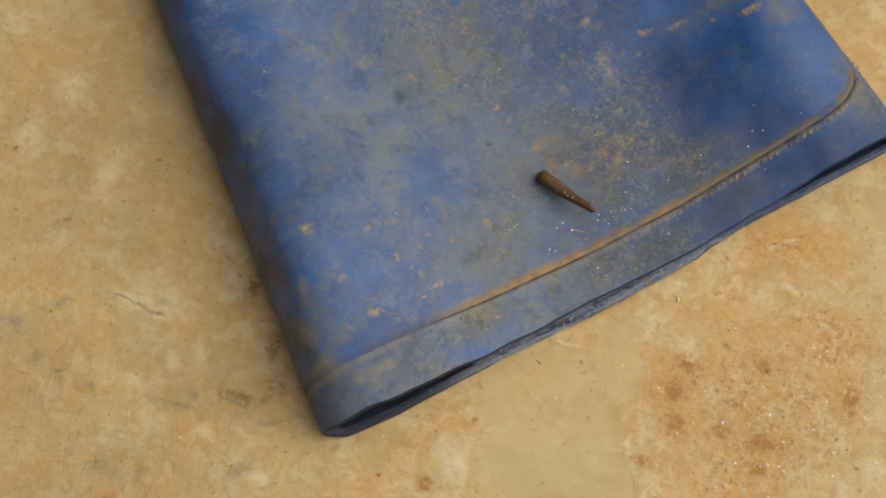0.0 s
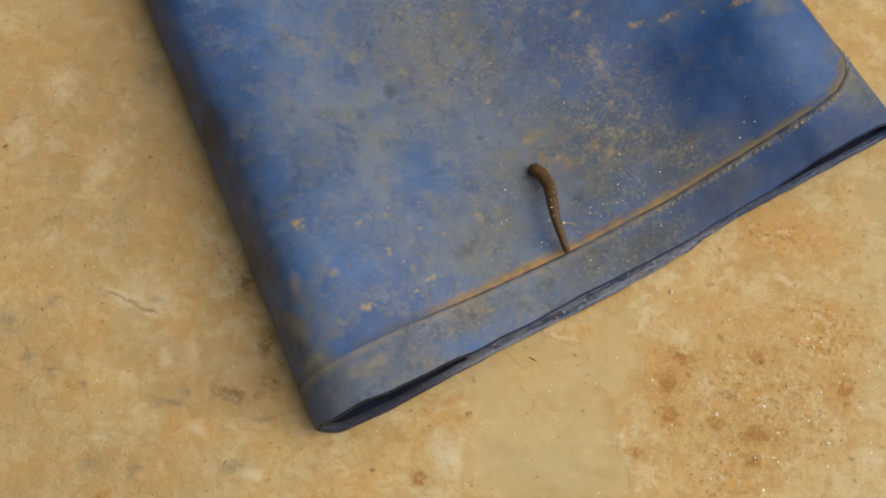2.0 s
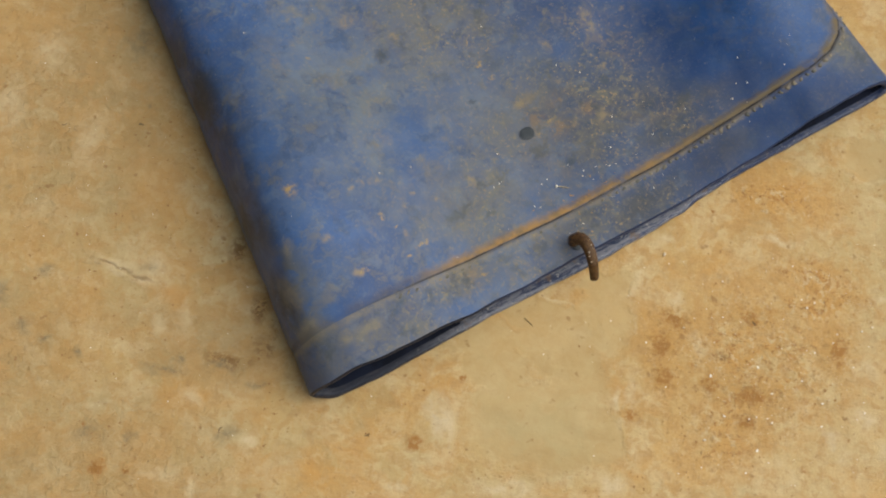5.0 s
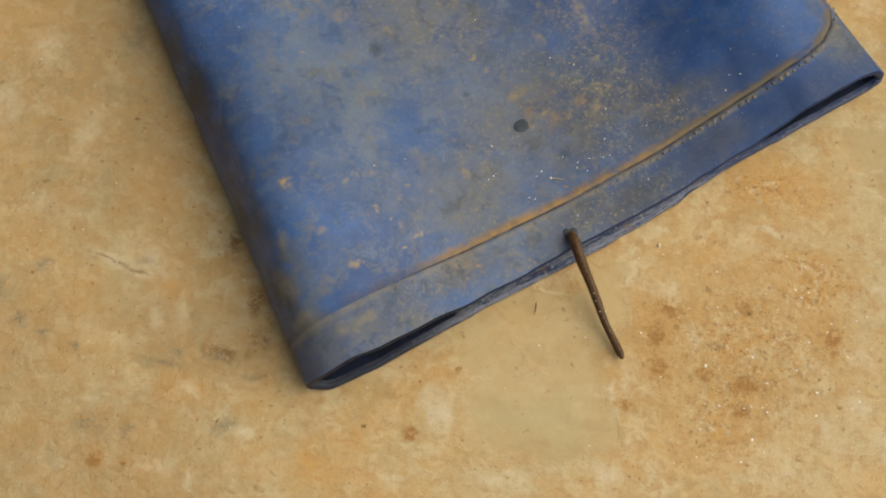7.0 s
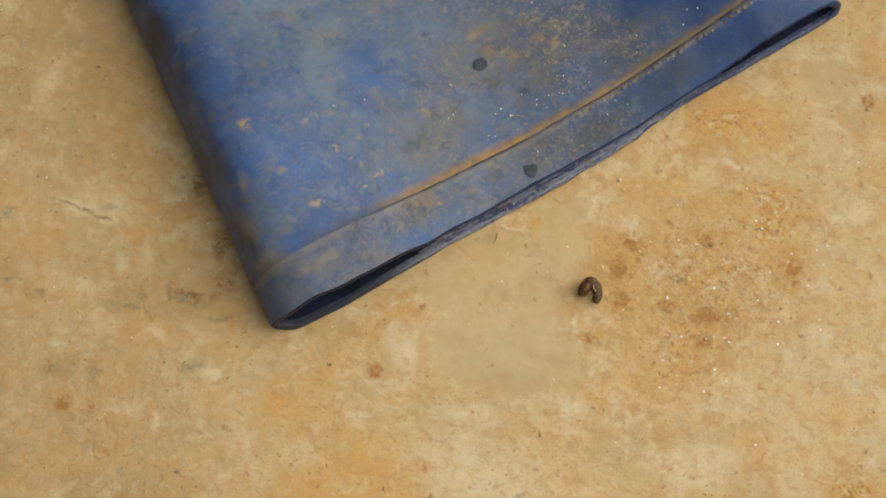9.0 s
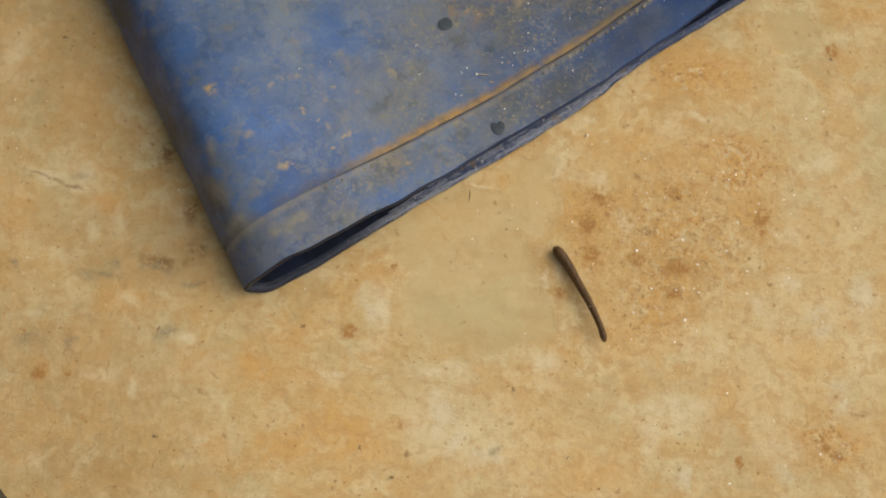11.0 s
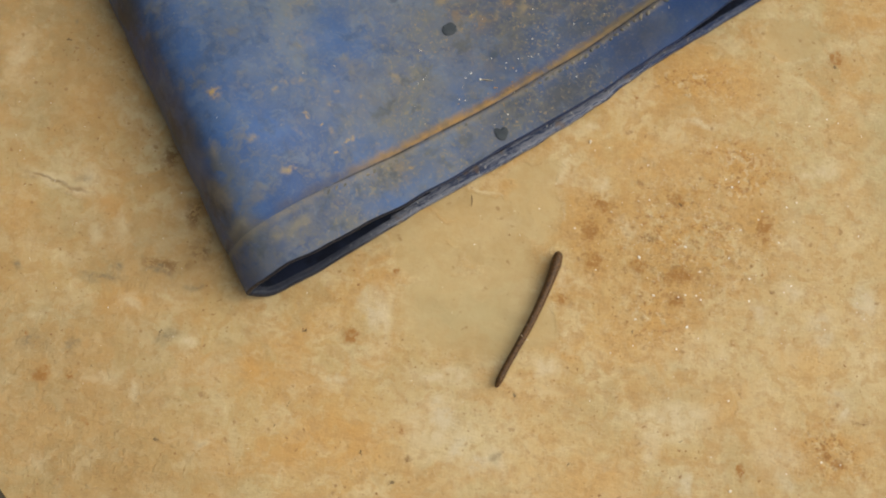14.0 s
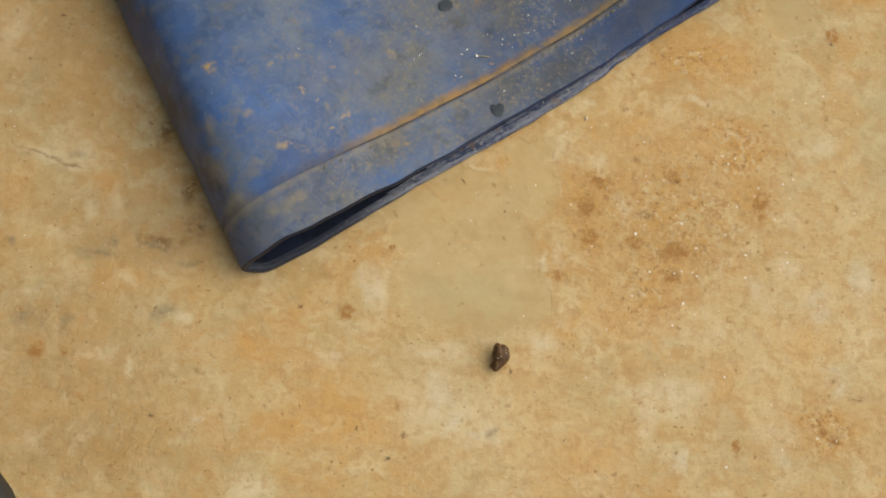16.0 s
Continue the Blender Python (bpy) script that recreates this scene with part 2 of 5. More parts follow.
def ground_material():
    s = Shader("ochre_cement")
    p = s.place()
    w = s.warp(p, 90.0, 0.012)
    w2 = s.warp(s.warp(p, 170.0, 0.006), 600.0, 0.0022)
    near = s.warp(s.warp(p, 180.0, 0.003), 520.0, 0.0045)
    broad = s.noise(p, 16.0, 3, 0.5)
    mid = s.noise(p, 55.0, 9, 0.68)
    fine = s.noise(p, 300.0, 6, 0.65)
    tiny = s.noise(p, 1300.0, 3, 0.6)
    trowel = s.vec("MULTIPLY", s.warp(s.warp(p, 40.0, 0.03), 130.0, 0.007), (1.0, 1.35, 1.0))
    peach, beige, cream = (0.535, 0.318, 0.108), (0.46, 0.345, 0.165), (0.595, 0.478, 0.282)
    brown, pale, grey = (0.16, 0.09, 0.038), (0.60, 0.49, 0.31), (0.235, 0.185, 0.105)
    # two kinds of plaster in large clouds
    warm = s.math("ADD", s.step(broad, 0.36, 0.66, 0.0, 0.55), s.math("MULTIPLY", s.blobs(w, WARM, 0.1), 0.5), True)
    c = s.mix(warm, beige, peach)
    c = s.mix(s.step(s.noise(trowel, 52.0, 5, 0.62), 0.43, 0.61, 0.0, 0.65), c, (0.48, 0.265, 0.082))
    c = s.mix(s.step(s.noise(s.vec("ADD", trowel, (2.2, 7.1, 0.0)), 64.0, 6, 0.62), 0.45, 0.66, 0.0, 0.55), c, cream)
    c = s.mix(s.step(s.noise(s.vec("ADD", trowel, (5.5, 3.3, 0.0)), 36.0, 6, 0.62), 0.50, 0.66, 0.0, 0.5), c, (0.37, 0.272, 0.128))
    c = s.mix(s.math("MULTIPLY", s.blobs(w, OLIVE_FILM, 0.0), s.step(s.noise(trowel, 90.0, 5, 0.6), 0.36, 0.58, 0.35, 0.85)), c, (0.445, 0.355, 0.185))
    c = s.mix(s.math("MULTIPLY", s.blobs(w, CREAM_FILM, 0.0), s.step(s.noise(s.vec("ADD", trowel, (1.0, 4.0, 0.0)), 100.0, 5, 0.6), 0.36, 0.60, 0.2, 0.75)), c, (0.60, 0.49, 0.30))
    c = s.mix(s.math("MULTIPLY", s.blobs(w, ORANGE_FILM, 0.0), s.step(s.noise(s.vec("ADD", trowel, (6.0, 1.0, 0.0)), 80.0, 6, 0.62), 0.38, 0.58, 0.3, 0.95)), c, (0.51, 0.283, 0.085))
    # a paler mix over the ground's right and lower parts
    dry = s.blobs(w, [(150, -60, 110, 120), (60, -110, 70, 40)], 0.0)
    c = s.mix(s.math("MULTIPLY", dry, 0.42), c, (0.59, 0.445, 0.235))
    # browner earth at the left, with the dimmer light there painted in
    left_shade = s.blobs(w, [(-70, -125, 60, 34), (-120, -70, 40, 40), (-60, -60, 40, 22), (-120, 20, 70, 90), (-90, -110, 80, 56)], 0.0)
    c = s.mix(s.math("MULTIPLY", left_shade, 0.72), c, (0.335, 0.228, 0.100))
    # small mottling of orange earth and pale lime, with brown pin specks
    m1 = s.noise(s.vec("ADD", w2, (4.7, 9.1, 0.0)), 230.0, 5, 0.66)
    m2 = s.noise(s.vec("ADD", w2, (1.3, 2.6, 0.0)), 190.0, 5, 0.66)
    c = s.mix(s.step(m1, 0.50, 0.60, 0.0, 0.42), c, (0.41, 0.235, 0.082))
    c = s.mix(s.step(m2, 0.52, 0.62, 0.0, s.step(left_shade, 0.0, 0.6, 0.28, 0.2)), c, (0.565, 0.45, 0.26))
    pins = s.math("MULTIPLY", s.step(s.noise(s.vec("ADD", p, (7.7, 0.4, 0.0)), 620.0, 2, 0.5), 0.66, 0.73), s.step(s.noise(p, 30.0, 3), 0.42, 0.58, 0.3, 0.95))
    c = s.mix(pins, c, (0.27, 0.14, 0.05))
    flaky = s.step(s.noise(s.vec("ADD", w2, (3.7, 6.6, 0.0)), 48.0, 7, 0.68), 0.47, 0.56)
    c = s.mix(s.math("MULTIPLY", s.math("MULTIPLY", flaky, left_shade), 0.5), c, (0.47, 0.29, 0.115))
    flaky = s.step(s.noise(s.vec("ADD", w2, (8.2, 2.1, 0.0)), 62.0, 7, 0.68), 0.52, 0.60)
    c = s.mix(s.math("MULTIPLY", s.math("MULTIPLY", flaky, left_shade), 0.4), c, (0.50, 0.385, 0.21))
    # crisp flakes of cream and orange
    c = s.mix(s.step(s.noise(s.vec("ADD", w2, (6.1, 4.4, 0.0)), 105.0, 6, 0.66), 0.54, 0.59, 0.0, s.step(left_shade, 0.0, 0.5, 0.18, 0.16)), c, (0.58, 0.455, 0.265))
    c = s.mix(s.math("MULTIPLY", s.step(s.noise(s.vec("ADD", w2, (9.3, 1.2, 0.0)), 115.0, 6, 0.68), 0.53, 0.59, 0.0, 0.5), s.step(broad, 0.35, 0.6, 0.3, 1.0)), c, (0.44, 0.265, 0.10))
    # smooth trowelled patches
    smooth = s.blobs(s.warp(w2, 70.0, 0.008), SMOOTH, 0.6)
    border = s.math("MULTIPLY", s.step(s.blobs(w2, SMOOTH, 0.35), 0.02, 0.25), s.step(smooth, 0.5, 0.0))
    c = s.mix(s.math("MULTIPLY", smooth, 0.68), c, s.mix(s.step(s.noise(trowel, 60.0, 6, 0.62), 0.36, 0.66), (0.49, 0.365, 0.180), (0.43, 0.305, 0.140)))
    c = s.mix(s.math("MULTIPLY", s.blobs(w, [(45.0, -70.0, 30.0, 18.0), (182.0, 2.0, 22.0, 46.0)], 0.3), s.step(s.noise(trowel, 70.0, 5, 0.6), 0.36, 0.60, 0.1, 0.5)), c, (0.43, 0.345, 0.175))
    c = s.mix(s.math("MULTIPLY", border, s.step(s.noise(w, 60.0, 4), 0.42, 0.6, 0.0, 0.6)), c, pale)
    # cream films of old cement
    film = s.math("MAXIMUM", s.math("MAXIMUM", s.blobs(w, PALE, 0.0), s.blobs(w, PALE2, 0.0)), s.blobs(s.warp(p, 150.0, 0.005), PALE3, 0.1))
    c = s.mix(s.math("MULTIPLY", film, s.step(s.noise(w2, 150.0, 5, 0.65), 0.36, 0.58, 0.15, s.step(left_shade, 0.0, 0.5, 0.75, 0.5))), c, pale)
    c = s.mix(s.math("MULTIPLY", s.blobs(s.warp(w, 260.0, 0.006), PALE4, 0.1), s.step(s.noise(w2, 170.0, 5, 0.65), 0.38, 0.56, 0.15, 0.65)), c, (0.56, 0.475, 0.325))
    # the crumbling patch with its rust and brown flecks
    crumble = s.math("MULTIPLY", s.blobs(w, [(106, -38, 46, 36), (125, -12, 32, 18), (100, -60, 24, 20), (158, -100, 22, 14), (112, 16, 28, 11)], 0.2), s.step(s.noise(s.vec("ADD", p, (8.0, 2.0, 0.0)), 60.0, 6, 0.65), 0.36, 0.58, 0.25, 1.0))
    c = s.mix(s.math("MULTIPLY", crumble, s.step(s.noise(w2, 170.0, 7, 0.72), 0.44, 0.55, 0.2, 0.95)), c, (0.485, 0.275, 0.085))
    c = s.mix(s.math("MULTIPLY", crumble, s.step(s.noise(w2, 420.0, 5, 0.72), 0.53, 0.60, 0.0, 0.85)), c, (0.37, 0.185, 0.058))
    c = s.mix(s.math("MULTIPLY", crumble, s.step(s.noise(s.vec("ADD", p, (3.1, 0.7, 0.0)), 560.0, 4, 0.70), 0.57, 0.63, 0.0, 0.8)), c, (0.24, 0.12, 0.042))
    c = s.mix(s.math("MULTIPLY", crumble, s.step(s.noise(s.vec("ADD", p, (1.7, 5.2, 0.0)), 330.0, 5, 0.70), 0.555, 0.62, 0.0, 0.55)), c, pale)
    c = s.mix(s.math("MULTIPLY", s.blobs(w2, MURK, 0.0), s.step(s.noise(near, 380.0, 4, 0.68), 0.45, 0.52, 0.15, 0.95)), c, (0.22, 0.12, 0.045))
    # grey-green grime, and the shading beside the boot painted with it
    c = s.mix(s.math("MULTIPLY", s.blobs(w, GRIME_SHADE, 0.0), s.step(s.noise(w2, 190.0, 5, 0.7), 0.36, 0.62, 0.15, 0.85)), c, grey)
    # rust spots with a ragged orange halo, and dark specks
    halo = s.blobs(near, [(x, y, a * 2.4, b * 2.4) for x, y, a, b in RUST[:9]], 0.1)
    c = s.mix(s.math("MULTIPLY", halo, s.step(s.noise(w2, 260.0, 5, 0.68), 0.44, 0.54, 0.1, 0.85)), c, (0.46, 0.268, 0.084))
    c = s.mix(s.math("MULTIPLY", halo, s.step(s.noise(s.vec("ADD", p, (2.9, 8.8, 0.0)), 480.0, 4, 0.68), 0.54, 0.60, 0.0, 0.75)), c, (0.31, 0.165, 0.056))
    c = s.mix(s.math("MULTIPLY", s.blobs(near, RUST, 0.35), s.step(s.noise(p, 420.0, 4, 0.68), 0.45, 0.53, 0.4, 1.0)), c, (0.33, 0.160, 0.045))
    c = s.mix(s.math("MULTIPLY", s.blobs(near, DOTS, 0.3), 0.8), c, (0.08, 0.055, 0.03))
    c = s.mix(s.step(s.noise(p, 230.0, 2, 0.5), 0.68, 0.75, 0.0, 0.6), c, (0.27, 0.145, 0.055))
    c = s.mix(s.math("MULTIPLY", s.step(fine, 0.28, 0.52, 0.24, 0.0), s.step(smooth, 0.0, 1.0, 1.0, 0.25)), c, (0.28, 0.165, 0.068))
    c = s.mix(s.math("MULTIPLY", s.step(tiny, 0.54, 0.78, 0.0, 0.2), s.step(smooth, 0.0, 1.0, 1.0, 0.3)), c, pale)
    # one hair crack
    bent = s.warp(p, 120.0, 0.006)
    reach = s.blob(p, -93, -38.5, 15, 9, 0.6)
    across = s.vec("DOT_PRODUCT", s.vec("SUBTRACT", bent, (-0.093, -0.0385, 0.0)), (0.30, 0.954, 0.0))
    line = s.math("MULTIPLY", s.step(s.math("ABSOLUTE", across), 0.0009, 0.0), s.math("MULTIPLY", reach, s.step(s.noise(p, 200.0, 3), 0.38, 0.56, 0.2, 1.0)))
    lips = s.math("MULTIPLY", s.step(s.math("ABSOLUTE", across), 0.0032, 0.0010), reach)
    c = s.mix(s.math("MULTIPLY", lips, s.step(mid, 0.4, 0.6, 0.1, 0.6)), c, pale)
    lump = s.blob(w2, -74.5, -44.2, 5.2, 5.0, 0.1)
    c = s.mix(s.math("MULTIPLY", lump, s.step(fine, 0.3, 0.6, 0.4, 0.85)), c, (0.50, 0.29, 0.105))
    c = s.mix(s.math("MULTIPLY", line, 0.55), c, brown)
    height = s.math("ADD", s.math("MULTIPLY", fine, 0.8), s.math("ADD", s.math("MULTIPLY", tiny, 0.3), s.math("MULTIPLY", crumble, s.noise(p, 450.0, 4, 0.7))))
    height = s.math("MULTIPLY", s.math("SUBTRACT", s.math("ADD", height, s.math("MULTIPLY", s.math("ADD", lips, lump), 0.5)), s.math("MULTIPLY", line, 0.6)), s.step(smooth, 0.0, 1.0, 1.0, 0.35))
    peel = s.math("ADD", s.step(s.noise(s.vec("ADD", w2, (3.7, 6.6, 0.0)), 90.0, 8, 0.70), 0.47, 0.54), s.step(s.noise(s.vec("ADD", w2, (5.1, 0.6, 0.0)), 170.0, 7, 0.70), 0.50, 0.56))
    peel = s.math("MULTIPLY", peel, s.math("MULTIPLY", s.step(smooth, 0.0, 1.0, 1.0, 0.1), s.step(left_shade, 0.0, 0.6, 0.10, 0.26)))
    n = s.bump(s.math("ADD", height, peel), 0.0008, 0.6)
    return s.finish(c, s.step(fine, 0.2, 0.8, 0.66, 0.86), n, 0.25)


# Marks on the boot: place along the rim and up the shaft, and half widths, in millimetres.
B_DIM = [(120.0, 5.0, 46.0, 9.0), (152.0, 8.0, 26.0, 8.0), (137.1, 19.6, 17.0, 8.0), (135.0, 34.0, 24.0, 10.0)]
B_ORANGE = [(105.0, 45.0, 6.0, 4.6), (110.0, 38.5, 6.0, 4.0), (114.0, 48.0, 5.0, 5.0), (122.0, 40.0, 6.0, 4.0)]
B_MUD = [(97.4, 69.6, 1.4, 1.5), (98.5, 64.0, 2.1, 1.7), (107.9, 42.6, 1.9, 2.2), (102.6, 40.3, 1.9, 2.0), (156.6, 72.4, 3.4, 1.5), (167.0, 69.2, 3.8, 1.4), (188.4, 60.7, 7.0, 2.2), (177.2, 63.6, 1.4, 1.0), (97.3, 78.7, 1.0, 1.0), (21.1, 52.7, 3.3, 3.2), (42.6, 35.2, 0.9, 2.4), (44.8, 30.5, 1.3, 1.0), (50.3, 23.0, 3.0, 1.0), (44.4, 21.4, 1.3, 1.2), (62.7, 7.4, 1.4, 1.5), (29.5, 22.0, 1.5, 0.8)]
B_TAN = [(64.9, 100.8, 4.7, 3.6), (76.3, 89.8, 3.4, 2.6), (47.2, 92.4, 1.1, 1.2), (105.0, 81.4, 1.5, 1.0), (123.3, 93.4, 3.4, 2.4), (139.7, 84.1, 3.8, 2.4), (128.8, 75.1, 2.5, 1.6), (120.8, 66.9, 2.8, 4.0), (103.3, 52.1, 6.8, 2.6), (137.9, 68.0, 4.2, 6.8), (114.9, 38.1, 2.5, 2.6), (138.0, 37.7, 2.5, 2.0), (118.2, 53.0, 2.8, 2.0), (134.1, 51.4, 1.9, 2.0), (124.9, 36.1, 5.7, 4.0)]
B_TAN2 = [(74.5, 35.0, 2.1, 3.0), (61.4, 34.2, 1.7, 1.8), (41.6, 46.8, 1.5, 2.6), (37.3, 31.4, 2.1, 2.2), (55.0, 38.8, 1.1, 1.2), (150.6, 66.9, 1.9, 1.6), (45.9, 45.9, 3.0, 2.0), (46.6, 26.9, 1.7, 3.2), (24.5, 35.2, 2.3, 2.4), (28.4, 22.3, 2.6, 2.0), (38.1, 45.6, 1.9, 1.6)]
B_STAIN = [(7.8, 25.8, 4.2, 8.0), (12.9, 38.1, 2.3, 5.2), (7.7, 15.7, 6.4, 2.8), (23.5, 7.3, 7.5, 2.4), (16.0, 7.8, 3.0, 2.0)]
B_DARK = [(70.4, 85.3, 4.2, 3.0), (88.6, 59.2, 1.5, 1.0), (3.6, 47.8, 1.9, 2.0)]
B_BLUER = [(61.6, 78.4, 11.3, 6.0), (125.2, 61.4, 6.4, 6.8), (165.9, 49.4, 22.6, 20.0), (27.7, 94.7, 11.3, 18.0), (15.3, 34.6, 11.3, 14.0), (36.3, 61.5, 11.3, 12.0)]


def boot_material(collar):
    s = Shader("blue_rubber_collar" if collar else "blue_rubber")
    p = s.place()
    w = s.warp(p, 80.0, 0.012)
    w2 = s.warp(s.warp(p, 150.0, 0.006), 520.0, 0.0025)
    w3 = s.warp(s.warp(p, 60.0, 0.010), 240.0, 0.004)
    seam = s.tree.nodes.new("ShaderNodeAttribute")
    seam.attribute_name = "seam_distance"
    seam = seam.outputs["Fac"]
    u = s.node("ShaderNodeSeparateXYZ", Vector=p).outputs[0]
    tone = s.noise(w3, 34.0, 7, 0.66)
    deep, clear = (0.013, 0.050, 0.165), (0.023, 0.085, 0.25)
    blue = s.mix(s.step(tone, 0.30, 0.70), deep, clear)
    # deeper blue: clean rubber, plus the shade of dip and sloping collar painted in
    blue = s.mix(s.math("MULTIPLY", s.blobs(w, [(152, 48, 32, 36), (158, 8, 50, 22), (138, 82, 28, 26), (168, 24, 22, 14), (186, 5, 34, 13)], 0.2), 0.9), blue, (0.010, 0.038, 0.125))
    bare = s.blobs(w, B_BLUER, 0.0)
    # bloom on the old rubber with sky reflection painted in, then greyish dust
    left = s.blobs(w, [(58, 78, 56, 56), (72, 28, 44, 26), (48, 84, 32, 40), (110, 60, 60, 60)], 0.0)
    sheen_bloom = s.math("ADD", s.math("MULTIPLY", left, s.step(s.noise(w3, 42.0, 8, 0.68), 0.36, 0.62, 0.25, 0.80)), s.step(s.noise(w3, 24.0, 7, 0.66), 0.40, 0.66, 0.0, 0.35), True)
    sheen_bloom = s.math("MULTIPLY", sheen_bloom, s.step(u, 0.09, 0.14, 1.0, 0.25))
    c = s.mix(s.math("MULTIPLY", sheen_bloom, s.step(bare, 0.0, 1.0, 1.0, 0.6)), blue, (0.118, 0.142, 0.180))
    zone = s.blobs(w, [(112, 40, 50, 44), (96, 92, 46, 40), (74, 30, 34, 22), (146, 24, 30, 16)], 0.0)
    if collar:
        zone = s.math("MAXIMUM", zone, s.blobs(w, [(18, 5, 46, 20), (102, 4, 58, 18), (56, 8, 26, 9), (208, 16, 14, 18)], 0.0))
    dusty = s.math("MULTIPLY", zone, s.step(s.noise(w3, 70.0, 8, 0.70), 0.36, 0.60, 0.45, 0.82))
    dusty = s.math("MULTIPLY", dusty, s.step(bare, 0.0, 1.0, 1.0, 0.5), True)
    c = s.mix(dusty, c, s.mix(s.step(s.node("ShaderNodeSeparateXYZ", Vector=w).outputs[0], 0.092, 0.125), (0.14, 0.13, 0.108), (0.078, 0.078, 0.074)))
    dim = s.math("MULTIPLY", s.blobs(w, B_DIM, 0.0), s.step(s.noise(w3, 75.0, 8, 0.70), 0.36, 0.60, 0.15, 0.62))
    c = s.mix(dim, c, (0.055, 0.054, 0.052))
    # mottling worn into the rubber at two sizes
    c = s.mix(s.step(s.noise(s.vec("ADD", w3, (1.0, 8.0, 0.0)), 120.0, 9, 0.72), 0.50, 0.66, 0.0, 0.55), c, (0.022, 0.050, 0.115))
    c = s.mix(s.step(s.noise(s.vec("ADD", w3, (6.0, 2.0, 0.0)), 150.0, 9, 0.72), 0.50, 0.66, 0.0, s.step(u, 0.12, 0.15, 0.5, 0.14)), c, (0.115, 0.150, 0.215))
    c = s.mix(s.math("MULTIPLY", s.step(s.noise(s.vec("ADD", w3, (9.0, 4.0, 0.0)), 90.0, 9, 0.72), 0.52, 0.66, 0.0, 0.55), s.step(u, 0.13, 0.16, 1.0, 0.35)), c, (0.145, 0.132, 0.105))
    # a film of olive dust by the far corner, and grime along the fold
    haze = s.blobs(w, [(178, 68, 22, 7), (197, 56, 10, 10), (204, 16, 10, 12)], 0.0)
    c = s.mix(s.math("MULTIPLY", haze, s.step(s.noise(w3, 110.0, 7, 0.68), 0.38, 0.60, 0.2, 0.75)), c, (0.15, 0.145, 0.105))
    c = s.mix(s.math("MULTIPLY", s.blobs(w, [(7, 14, 12, 17), (11, 32, 9, 16)], 0.0), s.step(s.noise(w3, 80.0, 7, 0.68), 0.42, 0.54, 0.1, 0.8)), c, (0.115, 0.112, 0.09))
    c = s.mix(s.math("MULTIPLY", s.blobs(w, [(7, 56, 9, 20), (12, 100, 13, 44), (16, 180, 14, 70), (5, 26, 5, 14)], 0.1), s.step(s.noise(s.vec("ADD", w3, (3.0, 5.0, 0.0)), 70.0, 8, 0.70), 0.40, 0.56, 0.2, 0.9)), c, (0.028, 0.034, 0.040))
    c = s.mix(s.math("MULTIPLY", s.blobs(s.warp(p, 160.0, 0.006), B_STAIN, 0.1), s.step(s.noise(p, 260.0, 5, 0.65), 0.30, 0.62, 0.2, 0.85)), c, (0.19, 0.165, 0.125))
    # soft dabs of worn-in earth in two sizes, tan and orange
    wd = s.warp(p, 150.0, 0.004)
    much = s.math("MULTIPLY", s.math("ADD", s.math("MULTIPLY", zone, 0.6), 0.38), s.step(s.noise(p, 45.0, 3), 0.34, 0.60, 0.35, 1.0))
    much = s.math("MULTIPLY", much, s.step(bare, 0.0, 0.8, 1.0, 0.45))
    much = s.math("MULTIPLY", much, s.step(dim, 0.0, 0.9, 1.0, 0.7))
    much = s.math("MULTIPLY", much, s.math("MULTIPLY", s.step(u, 0.012, 0.030, 0.2, 1.0), s.step(s.node("ShaderNodeSeparateXYZ", Vector=w).outputs[0], 0.138, 0.165, 1.0, 0.3)))
    earth = s.mix(s.step(s.noise(p, 60.0, 3), 0.50, 0.66), (0.165, 0.152, 0.112), (0.235, 0.165, 0.085))
    dab = s.math("MULTIPLY", s.step(s.noise(wd, 185.0, 3, 0.55), 0.48, 0.68), much)
    c = s.mix(s.math("MULTIPLY", dab, 0.42), c, earth)
    fleck = s.math("MULTIPLY", s.step(s.noise(s.vec("ADD", wd, (4.0, 1.0, 0.0)), 330.0, 5, 0.66), 0.44, 0.72), much)
    c = s.mix(s.math("MULTIPLY", fleck, 0.62), c, earth)
    speck = s.math("MULTIPLY", s.step(s.noise(s.vec("ADD", wd, (2.0, 9.0, 0.0)), 760.0, 3, 0.6), 0.53, 0.66), much)
    c = s.mix(s.math("MULTIPLY", speck, 0.7), c, (0.225, 0.185, 0.112))
    dot = s.math("MULTIPLY", s.step(s.noise(s.vec("ADD", p, (5.0, 2.0, 0.0)), 900.0, 2, 0.5), 0.62, 0.70), s.math("MULTIPLY", much, s.step(u, 0.07, 0.10, 0.35, 1.0)))
    c = s.mix(s.math("MULTIPLY", dot, 0.9), c, (0.32, 0.225, 0.115))
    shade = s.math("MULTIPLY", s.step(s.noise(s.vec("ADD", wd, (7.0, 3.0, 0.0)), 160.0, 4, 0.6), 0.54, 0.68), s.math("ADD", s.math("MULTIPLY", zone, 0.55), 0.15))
    c = s.mix(shade, c, (0.058, 0.068, 0.072))
    tan = s.math("MAXIMUM", s.blobs(s.warp(p, 150.0, 0.006), B_TAN, 0.0), s.blobs(s.warp(p, 190.0, 0.005), B_TAN2, 0.0))
    smear = s.math("MULTIPLY", tan, s.step(s.noise(wd, 330.0, 4, 0.6), 0.36, 0.62, 0.15, 0.85))
    c = s.mix(smear, c, (0.235, 0.18, 0.108))
